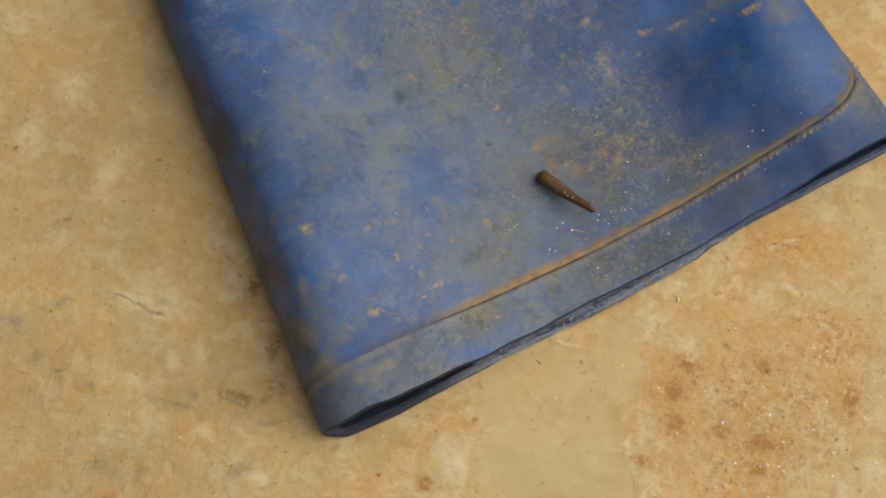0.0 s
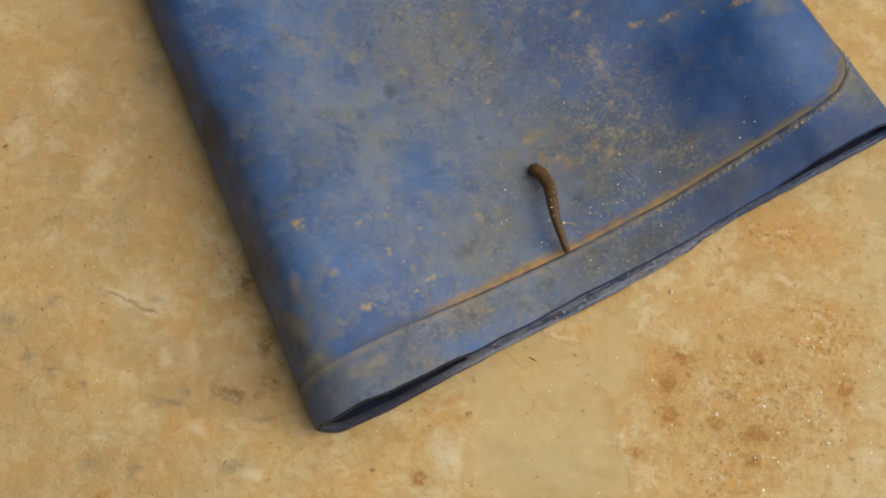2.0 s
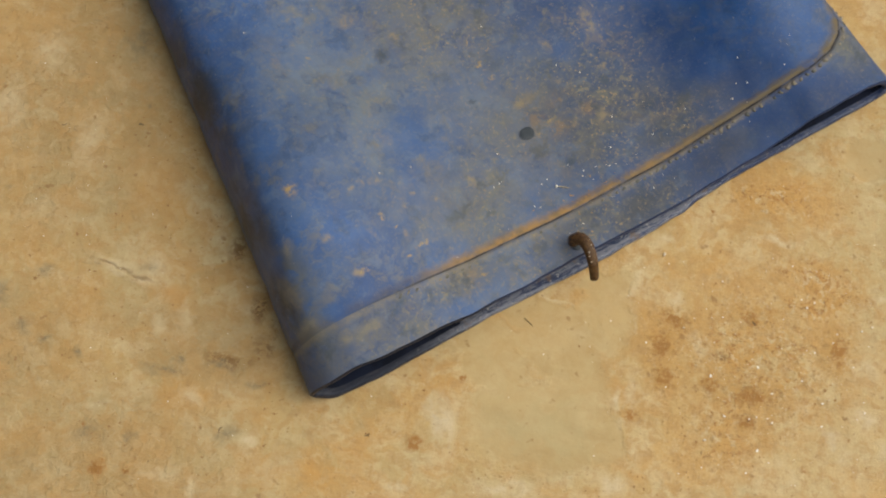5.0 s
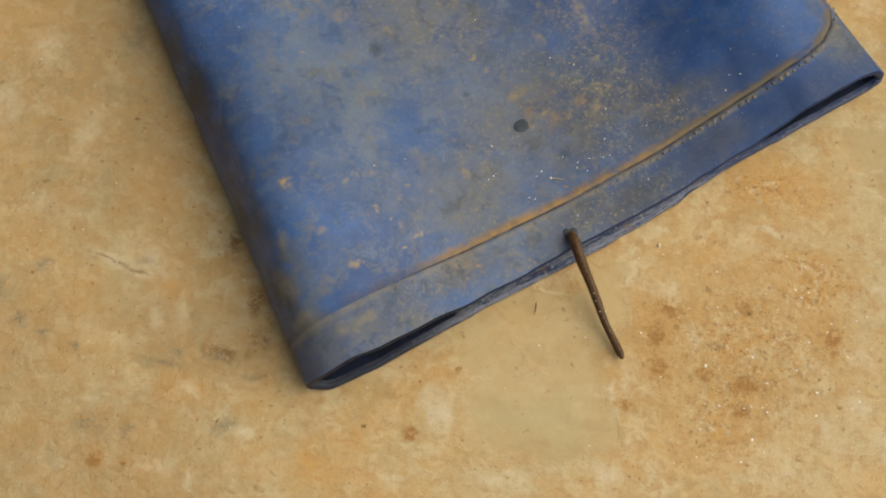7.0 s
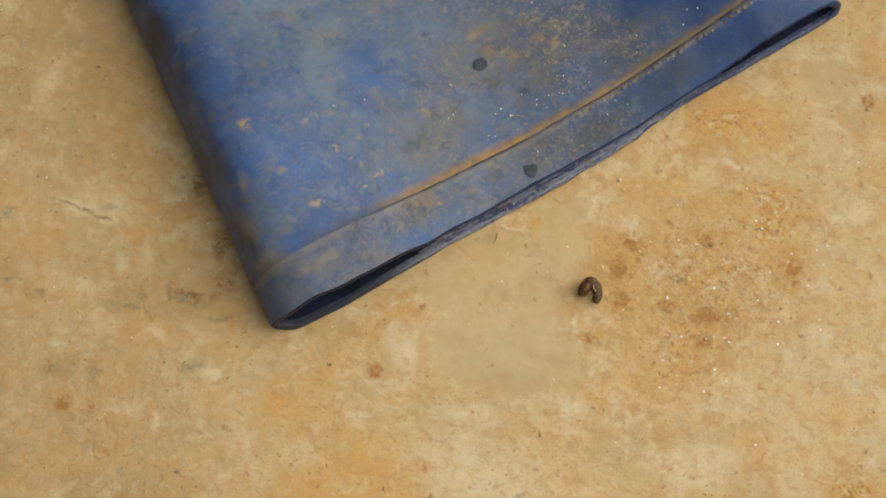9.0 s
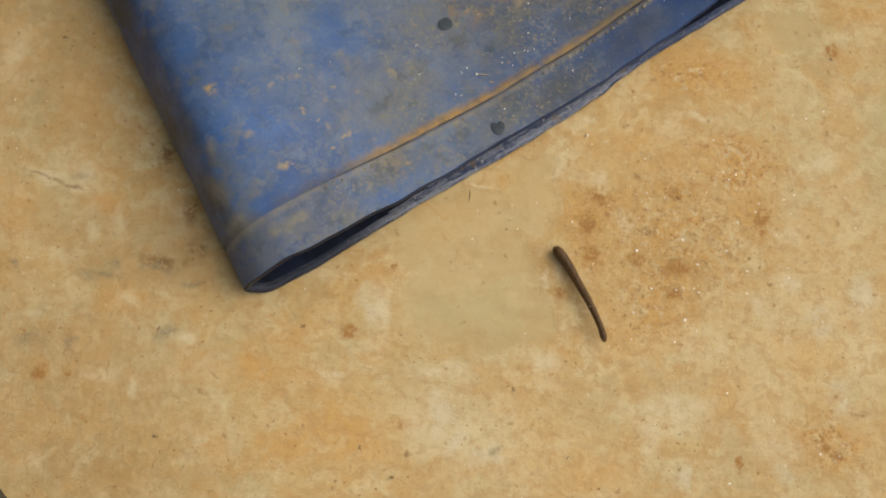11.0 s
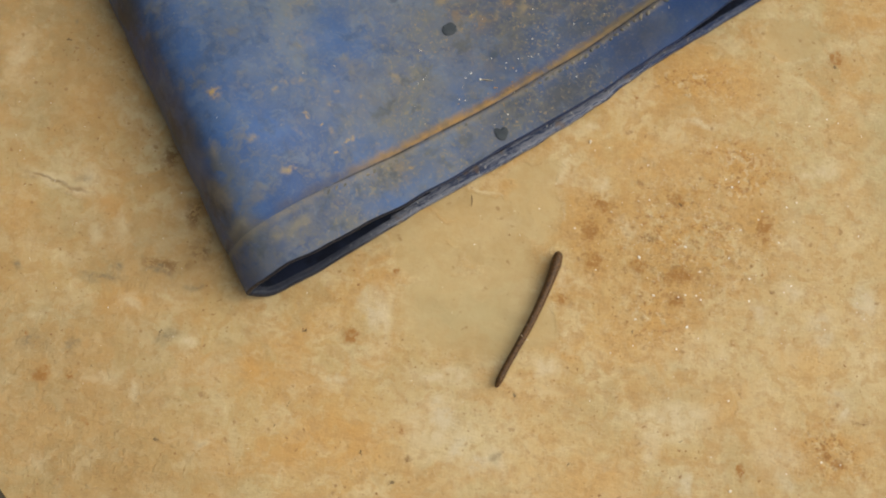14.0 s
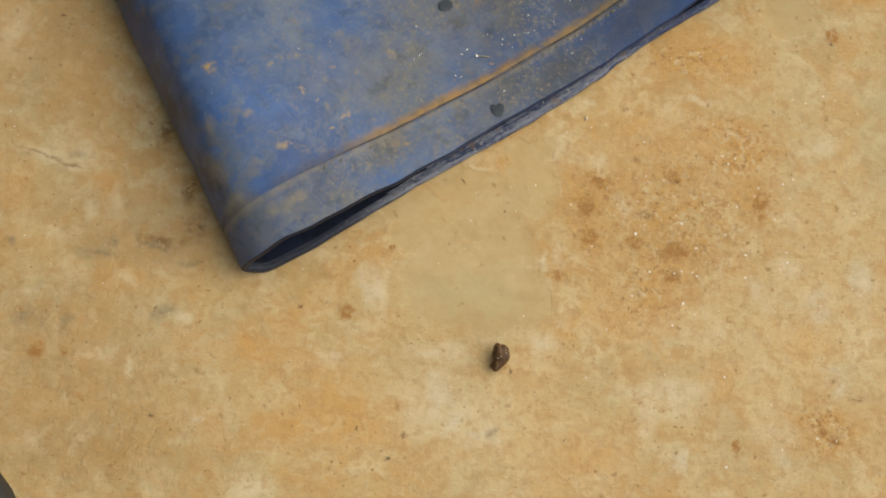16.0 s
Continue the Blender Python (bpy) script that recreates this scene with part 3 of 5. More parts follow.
    c = s.mix(s.math("MULTIPLY", s.blobs(s.warp(p, 170.0, 0.006), B_ORANGE, 0.0), s.step(s.noise(w2, 300.0, 6, 0.68), 0.42, 0.60, 0.05, 0.6)), c, (0.24, 0.15, 0.072))
    mud = s.math("MULTIPLY", s.blobs(s.warp(s.warp(p, 260.0, 0.0055), 700.0, 0.0016), B_MUD, 0.0), s.step(s.noise(p, 640.0, 4, 0.65), 0.38, 0.56, 0.15, 1.0))
    c = s.mix(mud, c, (0.33, 0.225, 0.092))
    c = s.mix(s.math("MULTIPLY", s.blobs(w2, B_DARK, 0.1), 0.6), c, (0.022, 0.034, 0.05))
    # mud packed along the upper side of the seam, a dark line in its groove
    rag = s.math("ADD", seam, s.math("MULTIPLY", s.math("SUBTRACT", s.noise(w2, 240.0, 5, 0.65), 0.5), 4.2))
    band = s.math("MULTIPLY", s.step(rag, 3.9, 0.5), s.step(seam, -0.35, 0.5))
    rich = s.math("MULTIPLY", s.step(u, 0.035, 0.06), s.step(u, 0.165, 0.11))
    amount = s.math("MULTIPLY", s.step(u, 0.035, 0.066, 0.35, 1.0), s.step(s.noise(w2, 90.0, 4, 0.6), 0.36, 0.48, 0.35, 1.0))
    c = s.mix(s.math("MULTIPLY", band, amount), c, s.mix(s.math("MULTIPLY", rich, s.step(s.noise(p, 300.0, 4, 0.6), 0.34, 0.62, 0.35, 1.0)), (0.14, 0.108, 0.064), (0.28, 0.165, 0.064)))
    under = s.math("MULTIPLY", s.step(rag, -3.2, -1.2), s.step(seam, -0.1, -0.5))
    c = s.mix(s.math("MULTIPLY", s.math("MULTIPLY", under, s.step(s.noise(w3, 170.0, 6, 0.66), 0.38, 0.58, 0.25, 1.0)), s.step(u, 0.02, 0.14, 0.55, 0.75)), c, (0.20, 0.165, 0.11))
    groove = s.math("MULTIPLY", s.step(s.math("ABSOLUTE", s.math("ADD", seam, 0.05)), 0.42, 0.12), s.math("MULTIPLY", s.step(u, 0.012, 0.06, 0.2, 0.9), s.step(s.noise(p, 190.0, 3), 0.36, 0.55, 0.25, 1.0)))
    c = s.mix(groove, c, (0.035, 0.026, 0.016))
    # scuffs and pale dust
    scr = s.vec("MULTIPLY", s.warp(p, 34.0, 0.012), (70.0, 480.0, 60.0))
    c = s.mix(s.step(s.noise(scr, 1.0, 3, 0.6), 0.66, 0.82, 0.0, 0.18), c, (0.20, 0.23, 0.29))
    scr2 = s.vec("MULTIPLY", s.warp(p, 28.0, 0.014), (520.0, 60.0, 60.0))
    c = s.mix(s.step(s.noise(scr2, 1.0, 3, 0.6), 0.68, 0.82, 0.0, 0.18), c, (0.20, 0.23, 0.29))
    c = s.mix(s.step(s.noise(p, 700.0, 3, 0.6), 0.64, 0.76, 0.0, 0.3), c, (0.30, 0.26, 0.20))
    grain = s.noise(p, 1000.0, 4, 0.6)
    h = s.math("ADD", s.math("MULTIPLY", grain, 0.4), s.math("ADD", s.math("MULTIPLY", mud, 0.8), s.noise(w2, 150.0, 5, 0.6)))
    rough = s.math("MAXIMUM", s.step(s.math("ADD", dusty, s.math("MULTIPLY", fleck, 0.5)), 0.0, 0.9, 0.42, 0.74), s.math("MULTIPLY", band, 0.9))
    return s.finish(c, rough, s.bump(h, 0.0003, 0.4), 0.3)


def plain_rubber(name, colour, second, roughness, scale=90.0, specular=0.5):
    s = Shader(name)
    p = s.place()
    n = s.noise(s.warp(p, 120.0, 0.006), scale, 5, 0.65)
    f = s.noise(p, 900.0, 3, 0.6)
    return s.finish(s.mix(s.step(n, 0.42, 0.66), colour, second), roughness, s.bump(s.math("ADD", n, s.math("MULTIPLY", f, 0.4)), 0.0004, 0.5), specular)


def rim_material():
    """The cut edge: rubber and cloth plies in streaks along the rim, scuffed pale between."""
    s = Shader("worn_blue_edge")
    p = s.place()
    xyz = s.node("ShaderNodeSeparateXYZ", Vector=p)
    u = xyz.outputs[0]
    bent = s.warp(p, 120.0, 0.003)
    ply = s.noise(s.vec("MULTIPLY", bent, (70.0, 1100.0, 900.0)), 1.0, 4, 0.6)
    n = s.noise(bent, 420.0, 5, 0.65)
    reach = s.math("MULTIPLY", s.step(xyz.outputs[2], 0.0062, 0.0048), s.math("MULTIPLY", s.step(u, 0.165, 0.125, 0.3, 1.0), s.step(u, 0.030, 0.062, 0.08, 1.0)))
    worn = s.math("MULTIPLY", s.step(s.math("ADD", s.math("MULTIPLY", ply, 0.7), s.math("MULTIPLY", n, 0.3)), 0.39, 0.55), reach)
    # near-black towards the tip: the open mouth's shade put into the colour
    c = s.mix(worn, s.mix(s.step(u, 0.045, 0.075), (0.006, 0.010, 0.024), s.mix(s.step(u, 0.10, 0.14), (0.016, 0.030, 0.080), (0.014, 0.030, 0.088))), (0.165, 0.175, 0.22))
    c = s.mix(s.math("MULTIPLY", s.step(s.noise(bent, 700.0, 3, 0.6), 0.60, 0.70), reach), c, (0.36, 0.35, 0.35))
    c = s.mix(s.math("MULTIPLY", s.step(s.noise(p, 160.0, 3, 0.6), 0.58, 0.68), s.math("MULTIPLY", reach, 0.6)), c, (0.16, 0.10, 0.055))
    return s.finish(c, 0.5, s.bump(s.math("ADD", ply, n), 0.0005, 0.6), 0.3)


def leech_material():
    s = Shader("wet_leech_skin")
    p = s.vec("ADD", s.place(), s.random())
    n = s.noise(p, 1500.0, 4, 0.65)
    c = s.mix(s.step(n, 0.38, 0.62), (0.036, 0.017, 0.006), (0.115, 0.056, 0.017))
    return s.finish(c, 0.36, s.bump(n, 0.00025, 0.8), 0.26)


def grain_material(name, low, high, roughness):
    s = Shader(name)
    return s.finish(s.mix(s.math("FRACT", s.math("ADD", s.island(), s.random())), low, high), roughness, None, 0.4)


GROUND = ground_material()
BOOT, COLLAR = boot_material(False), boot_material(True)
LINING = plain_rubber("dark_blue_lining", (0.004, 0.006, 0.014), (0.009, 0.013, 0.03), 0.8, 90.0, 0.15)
RIM = rim_material()
STITCH = grain_material("dusty_stitch_rubber", (0.09, 0.092, 0.085), (0.22, 0.19, 0.14), 0.9)
SOLE = plain_rubber("black_sole_rubber", (0.02, 0.02, 0.02), (0.05, 0.04, 0.03), 0.7)
LEECH = leech_material()
OLIVE = plain_rubber("dark_olive_stand_in", (0.03, 0.032, 0.02), (0.06, 0.056, 0.035), 0.6)
PLASTER = plain_rubber("grey_plaster", (0.16, 0.14, 0.11), (0.24, 0.21, 0.165), 0.9, 6.0)
WET = plain_rubber("wet_slime", (0.024, 0.032, 0.042), (0.034, 0.042, 0.052), 0.5, 200.0, 0.3)
WHITE_GRAIN = grain_material("white_grit", (0.58, 0.47, 0.32), (0.85, 0.80, 0.71), 0.7)
BROWN_GRAIN = grain_material("brown_grit", (0.24, 0.13, 0.05), (0.44, 0.26, 0.11), 0.9)
STRAW = plain_rubber("dry_straw", (0.30, 0.25, 0.17), (0.42, 0.36, 0.26), 0.8, 900.0, 0.2)
TWIG = plain_rubber("dry_brown_fibre", (0.10, 0.055, 0.022), (0.16, 0.09, 0.04), 0.7, 800.0)


# ---- ground: one sheet to the horizon, fine under the camera ----
def build_ground():
    near = np.linspace(-0.24, 0.26, 251)
    far = 0.26 * 1.32 ** np.arange(1, 21)
    xs = np.concatenate([-(far[::-1]), near, far])
    ys = xs.copy()
    nx, ny = len(xs), len(ys)
    verts = []
    for y in ys:
        for x in xs:
            z = 0.0
            if abs(x) < 0.27 and abs(y) < 0.27:
                q = Vector((x * 45, y * 45, 0.3))
                z = 0.00022 * (noise.noise(q) - 0.6) + 0.00016 * (noise.noise(q * 6.1) - 0.5)
                crumb = max(0.0, 1 - math.hypot((x - 0.104) / 0.05, (y + 0.034) / 0.042))
                z += 0.00035 * min(1.0, crumb * 2) * (noise.noise(q * 11.0) - 0.4)
            verts.append((x, y, z))
    faces = [(j * nx + i, j * nx + i + 1, (j + 1) * nx + i + 1, (j + 1) * nx + i) for j in range(ny - 1) for i in range(nx - 1)]
    return tagged(mesh_part("ground", verts, faces, GROUND), "ochre cement ground with stains, grit and hair cracks", "ground", kind="structure")


build_ground()


def build_wall():
    """A plain low wall out of view, added to hold back skylight from the west."""
    bm = bmesh.new()
    bmesh.ops.create_cube(bm, size=1.0, matrix=pose(-2.6, 0.2, 0.75) @ Matrix.Diagonal((0.2, 5.0, 1.54, 1)))
    ob = part("wall_added_west", bm, PLASTER)
    return tagged(ob, "unseen plain low grey wall, added to hold back skylight", "wall", kind="structure")


build_wall()

# ---- the boot: a flattened rubber shaft lying on the ground ----
BOOT_AT, BOOT_TURN = (-0.02546, -0.07055), 37.616


def smooth01(x):
    x = np.clip(x, 0, 1)
    return x * x * (3 - 2 * x)


_u = np.linspace(0, 240, 481)
_h = np.interp(_u, [0, 8, 15, 25, 35, 47, 60, 80, 95, 120, 145, 165, 185, 200, 212, 240], [24, 31.5, 33, 32, 28.5, 22.5, 17, 11.5, 9.2, 8.2, 8.2, 10.0, 14.0, 14.5, 12.5, 12])
_k = np.exp(-0.5 * (np.arange(-20, 21) / 8.0) ** 2)
_h = np.convolve(np.pad(_h, 20, mode="edge"), _k / _k.sum(), "valid")


def left_edge(v):
    return -0.7 + 0.105 * v + 0.14 * np.sin(v * 0.21) + 0.1 * np.sin(v * 0.53 + 1.0)


def right_edge(v):
    return 215.5 - 0.085 * np.clip(v, 0, 200)


SEAM_LINE = np.array([(-8, 13.6), (12, 13.2), (50, 12.8), (90, 12.8), (130, 13.4), (155, 15.0), (178, 16.2), (192, 17.2), (200, 19.0), (206, 22.6), (209.6, 28), (210.8, 36), (210.6, 50), (209.6, 70), (206, 110), (199, 190), (192, 300)], float)


def seam_distance(u, v):
    """Millimetres from the seam: positive on the shaft, negative on the collar."""
    u, v = np.broadcast_arrays(np.asarray(u, float), np.asarray(v, float))
    best, side = np.full(u.shape, 1e9), np.ones(u.shape)
    for (x0, y0), (x1, y1) in zip(SEAM_LINE[:-1], SEAM_LINE[1:]):
        dx, dy = x1 - x0, y1 - y0
        s = np.clip(((u - x0) * dx + (v - y0) * dy) / (dx * dx + dy * dy), 0, 1)
        d = np.hypot(u - x0 - s * dx, v - y0 - s * dy)
        cross = dx * (v - y0) - dy * (u - x0)
        near = d < best
        best, side = np.where(near, d, best), np.where(near, np.sign(cross), side)
    return best * side


def boot_height(u, v):
    """Height in millimetres of the upper skin, without the seam's relief."""
    u, v = np.broadcast_arrays(np.asarray(u, float), np.asarray(v, float))
    lo, hi = left_edge(v), right_edge(v)
    across = u - lo
    h = np.interp(across, _u, _h)
    slack = np.interp(across, [0, 30, 75, 150, 190, 212], [0.40, 0.34, 0.06, 0.0, 0.03, 0.03])
    h = h * (1 - slack * (1 - smooth01((v + 4) / 52)))
    h = h * (1 - 0.26 * smooth01((v - 52) / 60) * (1 - smooth01((across - 40) / 60)))
    h = h + 5.0 * smooth01((v - 70) / 120) * smooth01((across - 30) / 60)
    h = h + 4.0 * np.exp(-(((u - 190) / 14) ** 2) - ((v - 50) / 22) ** 2) - 2.5 * np.exp(-(((u - 150) / 22) ** 2) - ((v - 62) / 26) ** 2)
    mid = np.interp(across, [0, 60, 212], [7.0, 4.0, 4.5])
    f = edge_round(u, lo, hi)
    return mid + (h - mid) * f + lumps(u, v, 2.0, 0.055, 0.7) * f + lumps(u, v, 6.0, 0.16, 0.18) * f


def seam_relief(u, v, d):
    """The raised roll and the groove of the seam, and the collar's extra thickness."""
    r = 0.3 * smooth01((0.8 - d) / 1.6) + 0.22 * np.exp(-(((d - 1.2) / 0.8) ** 2)) - 0.6 * np.exp(-(((d + 0.05) / 0.42) ** 2))
    return r * np.interp(u, [0, 30, 70, 200], [0.1, 0.35, 0.8, 1.1]) * edge_round(u, left_edge(v), right_edge(v))


def edge_round(u, lo, hi):
    fl = np.sqrt(np.clip(1 - (1 - np.clip((u - lo) / 8.5, 0, 1)) ** 2, 0, 1))
    fr = np.sqrt(np.clip(1 - (1 - np.clip((hi - u) / 6.0, 0, 1)) ** 2, 0, 1))
    return fl * fr


def lumps(u, v, seed, scale, size):
    out = np.empty(np.shape(u))
    flat_u, flat_v = np.ravel(u), np.ravel(v)
    for i in range(flat_u.size):
        out.flat[i] = noise.noise((flat_u[i] * scale, flat_v[i] * scale, seed))
    return out * size


def skin(u, v):
    """Height in millimetres of the upper skin with the seam's relief."""
    return float(boot_height(u, v) + seam_relief(np.float64(u), np.float64(v), seam_distance(u, v)))


def build_boot():
    boot = new("rubber_boot")
    boot.matrix_world = pose(BOOT_AT[0], BOOT_AT[1], 0, 0, 0, BOOT_TURN)
    tagged(boot, "worn blue rubber boot, its dusty shaft flattened on the ground", "boot")
    # rows up the shaft, dense at the rim and seam; columns across, dense at the folds
    rows = np.concatenate([np.arange(0, 3, 0.5), np.arange(3, 24, 0.55), np.arange(24, 60, 1.6), np.arange(60, 262, 4.0)])
    a = np.linspace(0, math.pi / 2, 14)
    cols = np.concatenate([0.045 * (1 - np.cos(a)), np.linspace(0.045, 0.90, 170)[1:], np.linspace(0.90, 0.962, 26)[1:], 0.962 + 0.038 * np.sin(a[1:])])
    nc, nr = len(cols), len(rows)
    W = rows[:, None] * np.ones(nc)
    lip = np.interp(cols, [0, 0.03, 0.12, 0.3, 0.42, 0.60, 0.7, 0.78, 0.87, 0.95, 1], [0.4, -0.8, -2.0, -2.2, -1.0, -1.0, 0.1, 1.0, 2.2, 2.6, 0.8])
    wave = np.array([noise.noise((c * 22, 0.0, 4.0)) for c in cols]) * 0.5
    V = W + (lip + wave) * (1 - smooth01(W / 9))
    U = left_edge(V) + cols * (right_edge(V) - left_edge(V))
    D = seam_distance(U, V)
    H = boot_height(U, V)
    ridge = H + seam_relief(U, V, D)
    top = np.stack([U, V, ridge], -1) / 1000
    # lower skin
    bl = np.linspace(0, 1, 60)
    bcols = 0.5 - 0.5 * np.cos(math.pi * bl)
    BW = rows[:, None] * np.ones(60)
    blip = np.interp(bcols, [0, 0.03, 0.1, 0.3, 0.45, 0.58, 0.7, 1], [0.4, -2.4, -3.4, -2.9, -3.8, -3.2, -0.4, 0.3])
    bwave = np.array([noise.noise((c * 30, 3.0, 9.0)) for c in bcols]) * 0.7 * np.sin(math.pi * bcols)
    BV = BW + (blip + bwave) * (1 - smooth01(BW / 9))
    BU = left_edge(BV) + bcols * (right_edge(BV) - left_edge(BV))
    mid = np.interp(BU - left_edge(BV), [0, 60, 212], [7.0, 4.0, 4.5])
    low = 0.25 + (mid - 0.25) * (1 - edge_round(BU, left_edge(BV), right_edge(BV)))
    bot = np.stack([BU, BV, low], -1) / 1000
    # the outer loop: across the top, back underneath
    loop = np.concatenate([top, bot[:, -2:0:-1]], 1)
    n = loop.shape[1]
    verts = loop.reshape(-1, 3)
    shaft_faces, collar_faces, seam_faces = [], [], []
    for r in range(nr - 1):
        for c in range(n):
            d = (c + 1) % n
            face = (r * n + c, r * n + d, (r + 1) * n + d, (r + 1) * n + c)
            if c < nc - 1:
                m = D[r : r + 2, c : c + 2].mean()
                if U[r, c] > 24 and -0.1 < m < 2.6:
                    seam_faces.append(face)
                    continue
                (shaft_faces if m >= 0 else collar_faces).append(face)
            else:
                (collar_faces if rows[r] < 13 else shaft_faces).append(face)
    far = np.concatenate([D, np.repeat(np.where(rows < 13, -20.0, 20.0)[:, None], n - nc, 1)], 1).ravel()
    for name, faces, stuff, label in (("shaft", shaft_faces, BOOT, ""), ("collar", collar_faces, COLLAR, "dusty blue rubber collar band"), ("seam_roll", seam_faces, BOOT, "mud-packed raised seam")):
        used = np.unique(np.array(faces))
        again = {int(k): i for i, k in enumerate(used)}
        ob = mesh_part(name, verts[used], [[again[k] for k in f] for f in faces], stuff, boot, label)
        ob.data.attributes.new("seam_distance", "FLOAT", "POINT").data.foreach_set("value", far[used].astype(np.float32))
    # lining: the same loop, a wall's thickness further in, and the cut rim between them
    thick = 2.5
    inner_rows = [i for i in range(nr) if rows[i] < 90]
    itop = np.stack([left_edge(V) + 1.8 + cols * (right_edge(V) - left_edge(V) - 3.6), V + 0.15, np.maximum(H - thick * np.interp(cols, [0, 0.65, 0.85, 0.97, 1], [1, 1, 0.6, 0.6, 1]), 3.4)], -1)
    ibot = np.stack([left_edge(BV) + 1.8 + bcols * (right_edge(BV) - left_edge(BV) - 3.6), BV + 0.15, np.minimum(low + thick, np.maximum(low + 1.0, 5.0))], -1)
    ends = 0.5 * (itop[:, [0, -1], 2] + ibot[:, [0, -1], 2])
    itop[:, [0, -1], 2] = ends
    inner = np.concatenate([itop, ibot[:, -2:0:-1]], 1) / 1000
    iverts = inner[inner_rows].reshape(-1, 3)
    edge_rows, wide_rows = int((rows < 1.1).sum()), int((rows < 2.1).sum())
    depth = [round(float(np.interp(inner[0][c][0], [0.042, 0.078, 0.115, 0.142], [edge_rows, wide_rows, wide_rows, edge_rows]))) for c in range(n)]
    ifaces = [(r * n + (c + 1) % n, r * n + c, (r + 1) * n + c, (r + 1) * n + (c + 1) % n) for c in range(n) for r in range(depth[c], len(inner_rows) - 1)]
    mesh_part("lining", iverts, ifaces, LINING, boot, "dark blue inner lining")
    out0, in0 = loop[0], inner[0]
    push = np.array([0, -0.0005, 0])
    rim = np.concatenate([out0, out0 * 0.75 + in0 * 0.25 + push, out0 * 0.25 + in0 * 0.75 + push, inner[: wide_rows + 1].reshape(-1, 3)])
    rfaces = [(k * n + (c + 1) % n, k * n + c, (k + 1) * n + c, (k + 1) * n + (c + 1) % n) for c in range(n) for k in range(3 + depth[c])]
    mesh_part("rim", rim, rfaces, RIM, boot, "scuffed cut edge of the rubber")
    # moulded stitches along the collar side of the seam
    dense = [SEAM_LINE[i] + (SEAM_LINE[i + 1] - SEAM_LINE[i]) * s for i in range(1, 11) for s in np.linspace(0, 1, 200)[:-1]]
    gap, stitches = 0.0, []
    for q, q2 in zip(dense[:-1], dense[1:]):
        gap += np.linalg.norm(q2 - q)
        if gap > 2.5:
            gap = 0.0
            d = (q2 - q) / np.linalg.norm(q2 - q)
            stitches.append((q + np.array([d[1], -d[0]]) * random.uniform(1.3, 2.1), d))
    base = None
    for q, d in stitches:
        z = skin(q[0], q[1])
        grown = float(np.interp(q[0], [60, 70, 100, 140, 165, 205], [1.1, 0.8, 0.85, 1.2, 1.4, 1.2]))
        if random.random() < (1.0 if q[0] < 34 else 0.35 if q[0] < 62 else 0.8 if q[0] < 105 else 0.35 if q[0] < 140 else 0.15):
            continue
        if base is None:
            bm = bmesh.new()
            bmesh.ops.create_icosphere(bm, subdivisions=1, radius=1.0, matrix=Matrix.Diagonal((0.0011, 0.0006, 0.0001, 1)))
            ob = part("stitch", bm, STITCH, boot)
            base = ob.data
        else:
            ob = new("stitch", base)
            ob.parent = boot
        ob.matrix_local = pose(q[0] / 1000, q[1] / 1000, z / 1000, 0, 0, math.degrees(math.atan2(d[1], d[0])) + random.uniform(-35, 35)) @ Matrix.Diagonal((random.uniform(0.6, 1.0) * grown, random.uniform(0.7, 1.2) * grown, random.uniform(0.4, 0.8), 1))
    return boot


BOOT_OBJECT = build_boot()


def build_foot(boot):
    """Ankle, foot and sole beyond the shaft; the boot lies on its side, toe towards the seam's side."""
    def loft(name, sections, material, label=""):
        sides, verts, faces = 28, [], []
        for cx, cy, rx, ry, tall, turn in sections:
            for i in range(sides):
                a = 2 * math.pi * i / sides
                d = Vector((rx * math.cos(a), ry * math.cos(a)))
                verts.append(((cx + d.x) / 1000, (cy + d.y) / 1000, max(0.0004, (tall / 2) * (1 + math.sin(a)) / 1000)))
        for k in range(len(sections) - 1):
            for i in range(sides):
                faces.append((k * sides + i, k * sides + (i + 1) % sides, (k + 1) * sides + (i + 1) % sides, (k + 1) * sides + i))
        faces += [tuple(range(sides))[::-1], tuple(range((len(sections) - 1) * sides, len(sections) * sides))]
        ob = mesh_part(name, verts, faces, material, boot, label)
        ob.data.attributes.new("seam_distance", "FLOAT", "POINT").data.foreach_set("value", np.full(len(verts), 20.0, np.float32))

    loft("ankle", [(112, 250, 86, 0, 30, 0), (112, 275, 80, 4, 60, 0), (114, 300, 78, 10, 80, 0), (122, 325, 84, 22, 88, 0)], BOOT)
    loft("foot", [(60, 352, 4, 30, 60, 0), (72, 350, 6, 48, 82, 0), (110, 345, 8, 56, 90, 0), (160, 345, 6, 52, 92, 0), (210, 352, 4, 44, 92, 0), (250, 358, 2, 36, 88, 0), (275, 362, 1, 26, 70, 0), (286, 364, 0, 12, 40, 0)], BOOT)
    loft("sole", [(52, 402, 2, 9, 70, 0), (62, 402, 2, 11, 92, 0), (130, 400, 2, 9, 90, 0), (200, 400, 2, 9, 100, 0), (255, 400, 2, 9, 94, 0), (284, 400, 1, 8, 66, 0), (292, 400, 0, 5, 36, 0)], SOLE, "black rubber sole")


build_foot(BOOT_OBJECT)


def on_boot(u, v, lift=0.0):
    """World place on the upper skin of the shaft, from millimetres along the rim and up the shaft."""
    z = skin(u, v) / 1000 + lift
    return pose(BOOT_AT[0], BOOT_AT[1], 0, 0, 0, BOOT_TURN) @ Vector((u / 1000, v / 1000, z))


